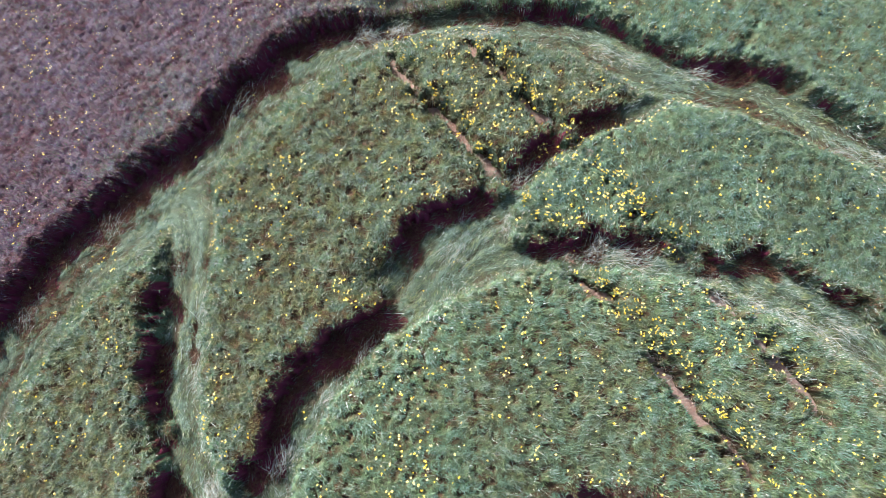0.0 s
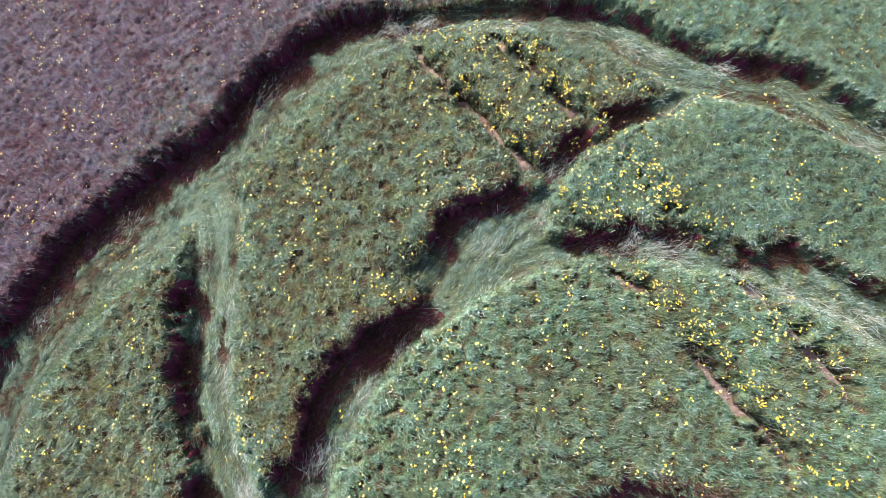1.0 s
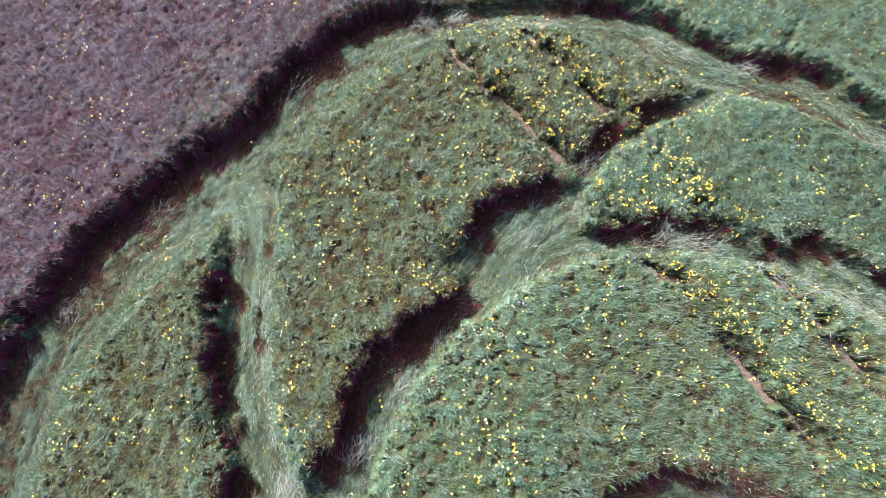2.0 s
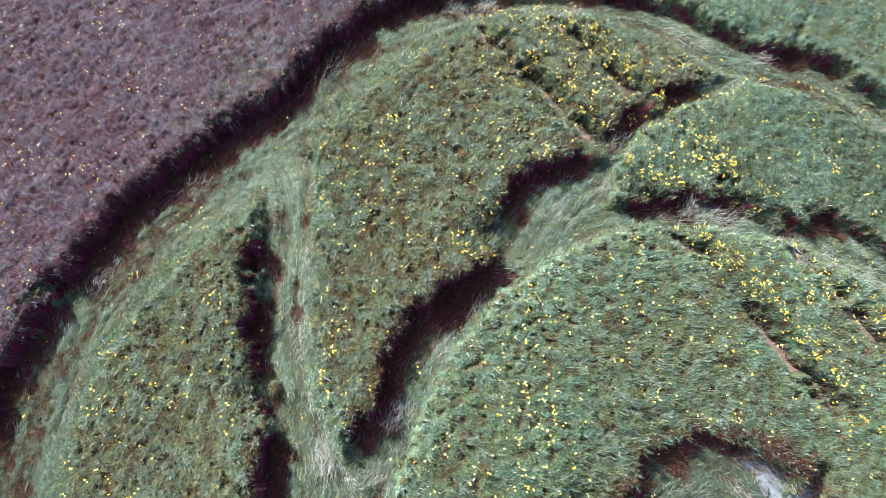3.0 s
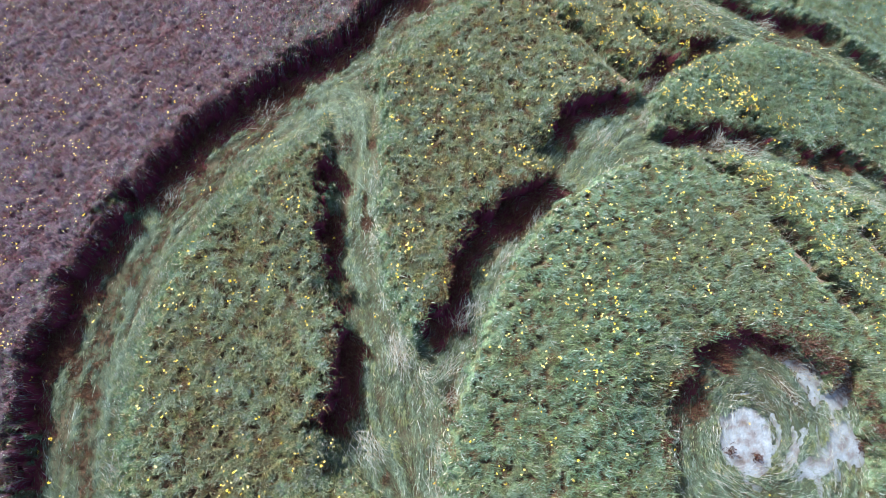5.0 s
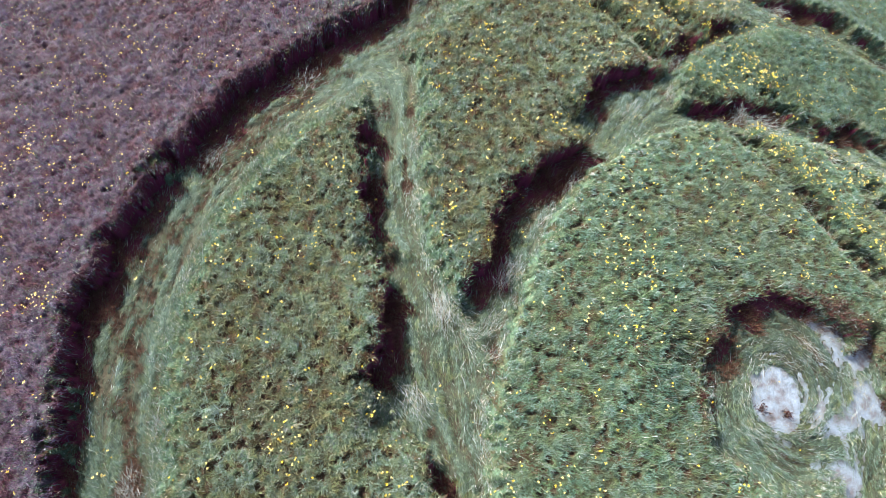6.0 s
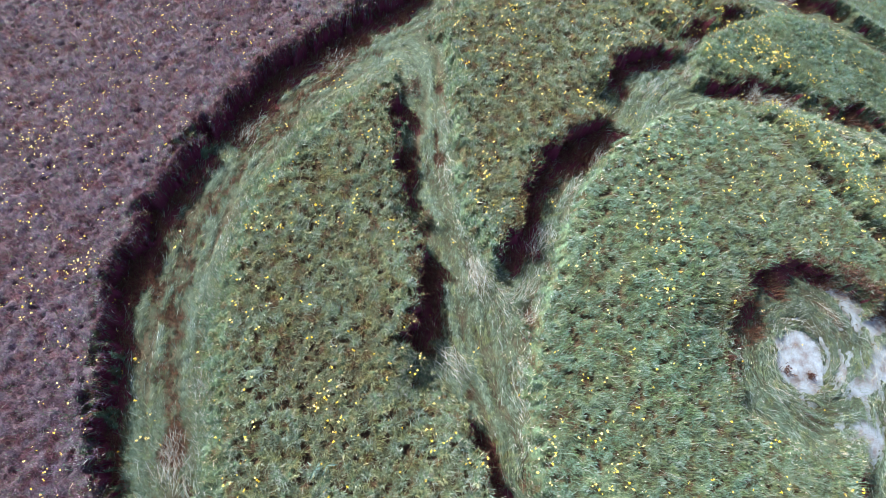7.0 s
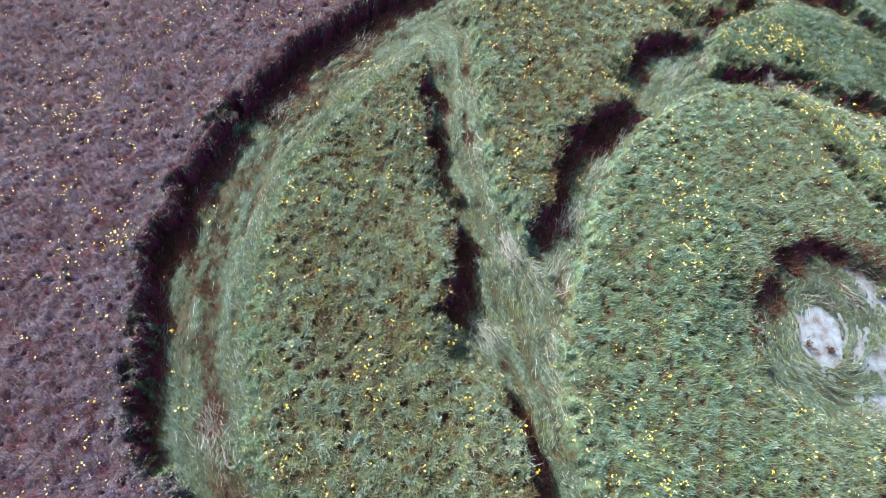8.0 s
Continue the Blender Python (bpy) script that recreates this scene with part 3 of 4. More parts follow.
def laid_mat():
    """The matted, flattened crop of the lanes, ridged along the way in which it was combed."""
    c = 0.055
    xs, ys = np.arange(-13.6, 10.8, c), np.arange(-8.7, 8.0, c)
    gx, gy = np.meshgrid(xs, ys, indexing="ij")
    jig = np.random.default_rng(6).uniform(-0.02, 0.02, (3, *gx.shape))
    x, y = (gx + jig[0]).ravel(), (gy + jig[1]).ravel()
    i, j = cell_of(x, y)
    streak = streaks(i, j)
    cover = mat_cover(x, y, i, j)
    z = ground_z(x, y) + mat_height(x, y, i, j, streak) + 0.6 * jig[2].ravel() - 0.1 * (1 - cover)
    # the last factor darkens the mat towards the shadow strip: painted shade
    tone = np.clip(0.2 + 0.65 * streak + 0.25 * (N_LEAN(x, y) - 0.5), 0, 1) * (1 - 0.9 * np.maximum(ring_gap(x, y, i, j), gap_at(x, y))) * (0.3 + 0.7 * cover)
    a, b = np.meshgrid(np.arange(len(xs) - 1), np.arange(len(ys) - 1), indexing="ij")
    k = (a * len(ys) + b).ravel()
    laid = (STAND[i, j] < 0.75) & in_field(x, y)
    laid = laid & (cover > 0.02)
    quads = np.stack([k, k + len(ys), k + len(ys) + 1, k + 1], 1)
    quads = quads[laid[quads].all(1)]
    used, inv = np.unique(quads, return_inverse=True)
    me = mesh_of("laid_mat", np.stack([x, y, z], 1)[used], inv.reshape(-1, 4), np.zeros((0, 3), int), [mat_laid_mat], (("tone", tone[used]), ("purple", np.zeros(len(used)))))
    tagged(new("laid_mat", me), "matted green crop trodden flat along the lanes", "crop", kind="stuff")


# ---------------------------------------------------------------- the crop
rng = np.random.default_rng(11)
N_TUFT, N_TUFT2, N_BIG, N_LEAN = Noise2(21, 0.15), Noise2(22, 0.07), Noise2(23, 1.6), Noise2(24, 0.8)


def track_gap(x, y, reach=0.14, slope=0.08):
    """1 on a wheel track, 0 further off it than reach; the tracks are open in some stretches and half overgrown in others."""
    g = np.zeros_like(x)
    for (a, b), stretches in zip(TRACKS, (((2.9, 7.0, 1.0), (0.6, 1.5, 1.0), (-2.6, 0.0, 0.85)), ((-1.1, 1.5, 1.0), (2.0, 2.7, 0.7), (3.9, 7.0, 0.7)))):
        d = np.abs(x - (a + b * y) + (N_EDGE(x, y) - 0.5) * 0.36 + (N_TUFT2(x, y) - 0.5) * 0.14) / math.hypot(1, b)
        free = 0.3 + 0 * y
        for y0, y1, much in stretches:
            free = np.maximum(free, much * np.clip((y - y0) * 3, 0, 1) * np.clip((y1 - y) * 3, 0, 1))
        g = np.maximum(g, np.clip((reach - d) / slope, 0, 1) * np.clip((N_LEAN(x, y) * 0.4 + N_TUFT(x, y) * 0.6 - 0.72 + 0.5 * free) * 5, 0, 1))
    return g


FIELD = [(-17.2, 5.4), (-13.2, 10.2), (10.6, 9.0), (10.6, 6.0), (8.8, -3.8), (5.2, -7.2), (3.2, -8.6), (-14.4, -7.7)]  # corners of the stretch that is sown, clockwise


def in_field(x, y, grow=0.0):
    ok = np.ones(np.shape(x), bool)
    for (ax, ay), (bx, by) in zip(FIELD, FIELD[1:] + FIELD[:1]):
        ln = math.hypot(bx - ax, by - ay)
        ok &= ((bx - ax) * (y - ay) - (by - ay) * (x - ax)) / ln < grow
    return ok


def sow(count):
    x, y = rng.uniform(-17.5, 10.8, count), rng.uniform(-8.8, 10.4, count)
    ok = in_field(x, y)
    return x[ok], y[ok]


def lean_field(x, y, lab):
    """The way the standing crop leans, by stretch."""
    base = np.where(lab == label_at(-1, -4)[0], -0.1, np.where(lab == label_at(6, 3)[0], -2.3, 1.2))
    amount = np.where(lab == label_at(-1, -4)[0], 0.7, np.where(lab == label_at(6, 3)[0], 0.75, 0.1))
    return base + (N_LEAN(x, y) - 0.5) * 1.2, amount


def ring_gap(x, y, i, j):
    """The brown gap between the two laid swathes of the outer ring: 1 in it."""
    d = SHADE_D[i, j] - 1.12 - 0.35 * (N_LEAN(x, y) - 0.5)
    broken = np.clip((N_BIG(x, y) * 0.4 + N_EDGE(x, y) * 0.6 - 0.27) * 6, 0, 1)
    other = np.clip((N_BIG(x + 5, y) * 0.4 + N_EDGE(x + 5, y) * 0.6 - 0.45) * 6, 0, 1)
    return np.maximum(np.exp(-(d / 0.085) ** 2) * broken, np.exp(-((d + 0.26) / 0.06) ** 2) * other) * (np.hypot(x - 0.58, y + 4.75) > 9.6)


def standing_crop(count):
    """The leaves on top of the standing crop, splayed from each tuft; they thin out in the hollows."""
    x, y = sow(count)
    i, j = cell_of(x, y)
    s = STAND[i, j]
    x, y, i, j, s = [q[s >= 0.35] for q in (x, y, i, j, s)]
    d, size, tint, way = tuft_at(x, y)
    lab = label_at(x, y)
    thin = np.where(lab == label_at(-15, 0)[0], 0.72, 1.0) * (1 - 0.7 * pit_at(x, y, lab))
    keep = (s >= 0.35) & (rng.random(len(x)) < thin * np.clip(1.3 - d / 0.115, 0.4, 1) * (1 - 0.93 * shaded_side(i, j))) & (rng.random(len(x)) > track_gap(x, y) * 0.75)
    x, y, i, j, s, d, size, tint, way, lab = [q[keep] for q in (x, y, i, j, s, d, size, tint, way, lab)]
    n = len(x)
    rosette = (lab == label_at(-7.5, -3)[0]) | (lab == label_at(-3, 2)[0])
    az0, amount = lean_field(x, y, lab)
    h, green = canopy(x, y)
    own = np.where(rng.random(n) < np.where(rosette, 0.85, 0.4), way + rng.normal(0, 0.5, n), rng.uniform(-math.pi, math.pi, n))
    ol = np.abs(rng.normal(np.where(rosette, 0.85, 0.6), 0.35, n))
    vx, vy = np.cos(own) * ol + np.cos(az0) * amount, np.sin(own) * ol + np.sin(az0) * amount
    azim, lean = np.arctan2(vy, vx), np.minimum(np.hypot(vx, vy), 1.5)
    length = np.maximum(rng.normal(0.07, 0.022, n) + 0.03 * (size - 0.5), 0.03) * (1 + (rng.random(n) < 0.04)) * np.where(rosette, 1.2, 1)
    length = np.where(lab == label_at(6, 3)[0], length * 1.2, length)
    # sunlit lane edges get a lighter tone, lee leaves are darkened as shade
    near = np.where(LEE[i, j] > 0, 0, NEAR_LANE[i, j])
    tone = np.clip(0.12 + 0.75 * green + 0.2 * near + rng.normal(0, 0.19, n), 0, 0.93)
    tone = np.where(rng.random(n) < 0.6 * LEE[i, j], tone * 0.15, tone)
    # few near-white leaves, more on sunlit edges: glints put into the colour
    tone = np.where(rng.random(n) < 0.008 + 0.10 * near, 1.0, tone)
    width = rng.uniform(0.008, 0.015, n) * np.where(rosette, 1.15, 1)
    outer = label_at(-15, 0)[0]
    purple = rng.random(n) < purple_at(x, y)
    lab = np.where((lab == outer) & ~purple, 99, lab)
    groups = (("outer_crop", lambda q: (q == outer), mat_field, "purple-brown tinged standing crop of the field round the ring"),
              ("outer_crop", lambda q: (q == 99), mat_teal, "teal-green standing crop of the field round the ring"),
              ("crop_crescent", lambda q: q == label_at(-7.5, -3)[0], mat_olive, "standing blue-green crop crescent with brown gaps beside the trodden ring"),
              ("crop_crescent", lambda q: q == label_at(-3, 2)[0], mat_olive, "standing green crop crescent crossed by wheel tracks"),
              ("crop_crescent", lambda q: q == label_at(6, 3)[0], mat_teal, "standing teal-green crop crescent leaning over evenly"),
              ("crop_disc", lambda q: q == label_at(-1, -4)[0], mat_crop, "standing combed green crop disc round the bare middle"))
    lab = np.where(rng.random(n) < 0.85 * near, -1, lab)
    rest = np.ones(n, bool)
    z = ground_z(x, y) + np.maximum(h - 0.05, 0)
    for nm, test, mat, text in groups + (("crop_fringe", None, mat_crop, "crop along the edges of the lanes, toned lighter for the sun on it"),):
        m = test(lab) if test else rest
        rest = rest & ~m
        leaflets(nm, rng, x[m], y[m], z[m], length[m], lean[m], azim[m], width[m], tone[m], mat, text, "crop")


stems_below()
laid_mat()
standing_crop(3400000)


def far_crop(c, lo, hi, hole, seed):
    """The same crop further out, where only its uneven top shows. hole: the stretch that is left out."""
    ax, ay = np.arange(lo[0], hi[0] + c / 2, c), np.arange(lo[1], hi[1] + c / 2, c)
    gx, gy = np.meshgrid(ax, ay, indexing="ij")
    r = np.random.default_rng(seed)
    gx, gy = gx + r.uniform(-0.3, 0.3, gx.shape) * c, gy + r.uniform(-0.3, 0.3, gx.shape) * c
    z = ground_z(gx, gy) + 0.43 + 0.06 * Noise2(81, 1.1)(gx, gy) + r.uniform(-0.03, 0.03, gx.shape)
    tone = np.clip(0.62 + 0.5 * (Noise2(82, 0.3)(gx, gy) - 0.5) + 0.3 * (Noise2(83, 2.5)(gx, gy) - 0.5) + r.normal(0, 0.13, gx.shape), 0, 1)
    purple = 0.8 * (1 - np.clip((gx + 6.5 + 5 * (N_PURPLE(gx, gy) - 0.5)) / 8.0, 0.0, 1))
    a, b = np.meshgrid(np.arange(len(ax) - 1), np.arange(len(ay) - 1), indexing="ij")
    k = (a * len(ay) + b).ravel()
    quads = np.stack([k, k + len(ay), k + len(ay) + 1, k + 1], 1)
    quads = quads[~hole(gx.ravel(), gy.ravel())[quads].any(1)]
    used, inv = np.unique(quads, return_inverse=True)
    me = mesh_of("far_crop", np.stack([gx, gy, z], -1).reshape(-1, 3)[used], inv.reshape(-1, 4), np.zeros((0, 3), int), [mat_canopy],
                 (("tone", tone.ravel()[used]), ("purple", purple.ravel()[used])))
    tagged(new("far_crop", me), "uneven top of the green-brown crop further out in the field", "crop", kind="stuff")


def box_hole(x0, x1, y0, y1):
    return lambda x, y: (x > x0) & (x < x1) & (y > y0) & (y < y1)


far_crop(0.14, (-25, -17), (19, 18), lambda x, y: in_field(x, y, -0.25), 15)
far_crop(0.7, (-70, -60), (60, 60), box_hole(-24.2, 18.2, -16.2, 17.2), 16)
far_crop(12.0, (-600, -600), (600, 600), box_hole(-58, 48, -48, 48), 17)


def laid_crop(total):
    """Loose flattened leaves on the mat."""
    x, y = sow(total)
    i, j = cell_of(x, y)
    low = STAND[i, j] < 0.75
    x, y, i, j = x[low], y[low], i[low], j[low]
    streak, gap = streaks(i, j), np.maximum(ring_gap(x, y, i, j), gap_at(x, y))
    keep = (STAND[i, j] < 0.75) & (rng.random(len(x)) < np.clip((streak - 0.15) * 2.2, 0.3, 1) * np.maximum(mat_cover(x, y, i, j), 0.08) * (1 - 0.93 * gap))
    x, y, i, j, streak, gap = [q[keep] for q in (x, y, i, j, streak, gap)]
    n = len(x)
    azim = np.arctan2(DIRY[i, j], DIRX[i, j]) + (N_LEAN(x, y) - 0.5) * 1.3 + (N_EDGE(x, y) - 0.5) * 0.9 + rng.normal(0, 0.4, n)
    tone = np.clip(rng.normal(0.05 + 0.75 * streak, 0.24, n), 0, 0.93) * (1 - 0.95 * gap)
    # near-white leaves: dry ones, and sun glints painted as colour
    tone = np.where(rng.random(n) < (0.03 + 0.14 * (STAND[i, j] > 0.1)) * (1 - gap), 1.0, tone)
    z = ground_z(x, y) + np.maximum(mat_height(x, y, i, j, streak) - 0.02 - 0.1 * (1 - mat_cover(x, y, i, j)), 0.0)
    leaflets("laid_crop", rng, x, y, z, rng.uniform(0.06, 0.15, n), np.clip(rng.normal(1.3, 0.16, n), 0.6, 1.5), azim, rng.uniform(0.006, 0.011, n), tone,
             mat_laid, "trodden light green crop combed flat along the lanes", "crop")


laid_crop(3300000)


def laid_strands(total):
    """Long stalks combed flat along the lanes, green or dried to straw."""
    x, y = sow(total)
    i, j = cell_of(x, y)
    k = (STAND[i, j] < 0.55) & (rng.random(len(x)) < np.maximum(mat_cover(x, y, i, j), 0.02) * (1 - 0.85 * np.maximum(ring_gap(x, y, i, j), gap_at(x, y))))
    x, y, i, j = x[k], y[k], i[k], j[k]
    n = len(x)
    streak = streaks(i, j)
    azim = np.arctan2(DIRY[i, j], DIRX[i, j]) + (N_LEAN(x, y) - 0.5) * 0.9 + rng.normal(0, 0.33, n) + math.pi * (rng.random(n) < 0.25)
    z = ground_z(x, y) + np.maximum(mat_height(x, y, i, j, streak) - 0.03 - 0.1 * (1 - mat_cover(x, y, i, j)), 0.01)
    length, lean, width, bend = 0.08 + 0.3 * rng.random(n) ** 2, np.clip(rng.normal(1.36, 0.12, n), 1.0, 1.5), rng.uniform(0.004, 0.008, n), rng.uniform(0.05, 0.3, n)
    dry = rng.random(n) < 0.05 + 0.24 * np.clip((N_BIG(x + 7, y) * 0.5 + N_EDGE(x, y) * 0.5 - 0.5) * 4, 0, 1)
    tone = np.clip(rng.normal(0.2 + 0.75 * streak, 0.22, n), 0, 0.93)
    for m, mat, text in ((~dry, mat_laid, "long green stalks combed flat along the lanes"), (dry, mat_straw, "long pale dried stalks lying along the lanes")):
        blades("laid_stalks", rng, x[m], y[m], z[m], length[m], lean[m], azim[m], width[m], bend[m], tone[m], mat, text, "crop")


laid_strands(260000)


def wisps(total):
    """Thin pale stalks that lie bent over the leaning stretches of the crop."""
    x, y = sow(total)
    lab = label_at(x, y)
    k = (lab == label_at(-1, -4)[0]) | (lab == label_at(6, 3)[0]) | (rng.random(len(x)) < 0.12)
    i, j = cell_of(x, y)
    k &= STAND[i, j] > 0.95
    x, y, lab = x[k], y[k], lab[k]
    n = len(x)
    az0, _ = lean_field(x, y, lab)
    blades("bent_stalks", rng, x, y, ground_z(x, y) + np.maximum(stem_height(x, y), 0.2) - 0.01, rng.uniform(0.12, 0.36, n), np.clip(rng.normal(1.15, 0.15, n), 0.7, 1.4), az0 + rng.normal(0, 0.45, n),
           rng.uniform(0.0025, 0.0045, n), rng.uniform(0.2, 0.5, n), np.clip(rng.normal(0.12, 0.25, n), 0, 1), mat_straw, "thin pale stalks bent over the leaning crop", "crop")


wisps(26000)


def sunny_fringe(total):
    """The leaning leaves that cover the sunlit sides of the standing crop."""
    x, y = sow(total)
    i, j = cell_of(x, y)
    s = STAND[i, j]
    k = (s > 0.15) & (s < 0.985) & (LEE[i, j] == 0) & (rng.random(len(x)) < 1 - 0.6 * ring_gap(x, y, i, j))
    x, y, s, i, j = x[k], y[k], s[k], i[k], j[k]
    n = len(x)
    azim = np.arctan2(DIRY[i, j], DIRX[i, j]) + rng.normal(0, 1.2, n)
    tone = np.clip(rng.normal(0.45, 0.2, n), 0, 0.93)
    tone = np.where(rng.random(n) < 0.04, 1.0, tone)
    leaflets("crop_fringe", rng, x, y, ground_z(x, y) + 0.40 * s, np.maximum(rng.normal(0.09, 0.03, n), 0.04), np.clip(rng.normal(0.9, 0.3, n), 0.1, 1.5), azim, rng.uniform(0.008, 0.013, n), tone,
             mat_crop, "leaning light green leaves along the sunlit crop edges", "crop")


sunny_fringe(500000)


def edge_stalks(total):
    """Single stalks that stand out from the crop over the shaded sides, their tips in the sun."""
    x, y = sow(total)
    i, j = cell_of(x, y)
    s = STAND[i, j]
    outer = purple_at(x + 0.5 * toward.x, y + 0.5 * toward.y) > 0
    k = (LEE[i, j] > 0) & (s > np.where(outer, 0.25, 0.5)) & (s < 0.98) & (rng.random(len(x)) < np.where(outer, 1.0, 0.35) * s ** 1.5)
    x, y, s, i, j = x[k], y[k], s[k], i[k], j[k]
    n = len(x)
    p = rng.random(n) < purple_at(x + 0.5 * toward.x, y + 0.5 * toward.y)
    root = np.maximum(stem_height(x, y) - 0.05, 0)
    length = np.clip(rng.normal(0.54, 0.06, n) - root, 0.05, 0.26)
    tone = np.clip(rng.normal(0.55, 0.25, n), 0, 1)
    lean, azim, width, bend = np.abs(rng.normal(0.05, 0.08, n)), rng.uniform(-3.14, 3.14, n), rng.uniform(0.007, 0.012, n), rng.uniform(0.1, 1.1, n)
    for m, mat, text in ((p, mat_field, "single purple-tinged stalks along the shaded crop edge"), (~p, mat_crop, "single green stalks along the shaded crop edges")):
        blades("edge_stalks", rng, x[m], y[m], ground_z(x[m], y[m]) + root[m], length[m], lean[m], azim[m], width[m], bend[m], tone[m], mat, text, "crop")


edge_stalks(2400000)


def stubble(total):
    """Broken brown stems and a few leaves that stand in the bare strips under the shading edges."""
    x, y = sow(total)
    i, j = cell_of(x, y)
    gap = np.maximum(ring_gap(x, y, i, j), gap_at(x, y))
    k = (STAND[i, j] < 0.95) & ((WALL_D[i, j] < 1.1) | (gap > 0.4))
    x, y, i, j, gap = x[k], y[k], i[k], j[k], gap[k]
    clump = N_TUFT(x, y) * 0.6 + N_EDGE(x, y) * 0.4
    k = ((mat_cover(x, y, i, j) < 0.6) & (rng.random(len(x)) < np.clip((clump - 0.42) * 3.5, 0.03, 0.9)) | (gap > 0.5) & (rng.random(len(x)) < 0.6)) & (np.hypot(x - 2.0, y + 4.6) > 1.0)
    x, y, i, j = x[k], y[k], i[k], j[k]
    n = len(x)
    z = ground_z(x, y) + np.maximum(stem_height(x, y) - 0.03, 0.02)
    tone = np.clip(np.abs(rng.normal(0.08, 0.18, n)), 0, 0.9)
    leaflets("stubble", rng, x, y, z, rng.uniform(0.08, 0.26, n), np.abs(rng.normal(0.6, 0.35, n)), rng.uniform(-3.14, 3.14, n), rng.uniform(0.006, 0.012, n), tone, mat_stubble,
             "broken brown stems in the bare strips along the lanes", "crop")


stubble(1500000)


# ---------------------------------------------------------------- bare soil
def soil_patch(name, material, outline, lift, label):
    """A thin sheet of loose soil that follows the land; outline: from an angle to a radius and centre."""
    (cx, cy), rad = outline
    n, rings = 40, 8
    nz = Noise2(51, 0.16)
    v, quads = [], []
    for r in range(rings + 1):
        for k in range(n):
            a = 2 * math.pi * k / n
            q = rad(a) * r / rings
            x, y = cx + q * math.cos(a), cy + q * math.sin(a)
            v.append((x, y, float(ground_z(x, y)) + lift * (1 - (r / rings) ** 4) + 0.02 * float(nz(x, y)) - (0.05 if r == rings else 0)))
    for r in range(rings):
        for k in range(n):
            quads.append((r * n + k, (r + 1) * n + k, (r + 1) * n + (k + 1) % n, r * n + (k + 1) % n))
    me = mesh_of(name, np.array(v), np.array(quads), np.zeros((0, 3), int), [material])
    return tagged(new(name, me), label, "bare soil", kind="stuff")


N_RIM = Noise2(52, 0.5)
for soil_x, soil_y, soil_r, soil_n, soil_text in ((1.9, -4.6, 0.58, 1.6, "pale dry bare soil at the middle of the combed glade"), (3.35, -4.9, 0.4, 9.0, "pale dry bare soil strewn with straw in the lane"),
                                                   (4.1, -3.75, 0.42, 5.0, "pale dry bare soil in the lane beside the glade"), (3.15, -6.1, 0.4, 7.0, "pale dry bare soil strewn with straw in the lane"),
                                                   (3.6, -3.35, 0.38, 3.0, "pale dry bare soil beside the glade"), (4.3, -4.7, 0.38, 12.0, "pale dry bare soil in the lane beside the glade")):
    soil_patch("bare_soil", mat_pale, ((soil_x, soil_y), lambda a, r=soil_r, q=soil_n: r + 0.3 + 0.05 * math.cos(2 * a + 0.6) + 0.36 * float(N_RIM(q + 1.6 * math.cos(a), 1.6 * math.sin(a)))), 0.05, soil_text)


def brown_weeds():
    """Withered red-brown weeds round the rim of the glade and at the head of the western lane."""
    r = np.random.default_rng(66)
    for cx, cy, rad in ((2.6, -2.6, 0.2), (2.95, -2.75, 0.22), (3.25, -2.75, 0.2), (3.3, -3.0, 0.14), (3.6, -2.85, 0.22), (3.75, -3.15, 0.22), (4.0, -3.25, 0.2), (4.2, -3.45, 0.2), (3.95, -3.65, 0.12), (4.35, -3.6, 0.18), (4.6, -4.0, 0.16),
                        (4.7, -4.5, 0.16), (4.5, -4.8, 0.14), (1.52, -4.8, 0.09), (2.08, -4.92, 0.07), (0.6, -3.5, 0.2), (0.5, -3.75, 0.18), (0.28, -4.55, 0.2), (0.4, -4.2, 0.14), (0.32, -4.85, 0.16), (-5.95, 1.5, 0.2), (-5.85, 1.72, 0.12)):
        n = int(1300 * rad)
        x, y = r.normal(cx, rad * 0.6, n), r.normal(cy, rad * 0.6, n)
        ob = leaflets("brown_weed_clump", r, x, y, ground_z(x, y) + np.maximum(stem_height(x, y) - 0.02, 0.03) + r.uniform(0, 0.06, n), r.uniform(0.05, 0.13, n), np.clip(r.normal(0.9, 0.3, n), 0.1, 1.5), r.uniform(-3.14, 3.14, n),
                      r.uniform(0.010, 0.022, n), r.random(n) ** 2, mat_weed, "withered red-brown weeds beside the trodden crop", "weed")
        ob["group"] = "brown weed clumps"


brown_weeds()


def wheel_tracks():
    for a, b in TRACKS:
        ys = np.arange(-3.6, 7.0, 0.12)
        nz = Noise2(61, 0.3)
        v, quads = [], []
        for y in ys:
            mx = a + b * y
            wd = 0.16 + 0.1 * float(nz(mx, y))
            for q in (-1, -0.4, 0.4, 1):
                x = mx + q * wd * 1.3 + (float(nz(y, q)) - 0.5) * 0.08
                ci, cj = cell_of(np.array([x]), np.array([y]))
                v.append((x, y, float(ground_z(x, y)) + (0.05 if abs(q) < 1 else -0.02) - (0.25 if STAND[ci, cj][0] < 0.9 else 0) + 0.02 * float(nz(x * 3, y * 3))))
        for k in range(len(ys) - 1):
            for c in range(3):
                quads.append((k * 4 + c, k * 4 + c + 1, k * 4 + c + 5, k * 4 + c + 4))
        tagged(new("wheel_track", mesh_of("wheel_track", np.array(v), np.array(quads), np.zeros((0, 3), int), [mat_track])), "pinkish dry wheel track through the crop", "track", kind="stuff")


wheel_tracks()


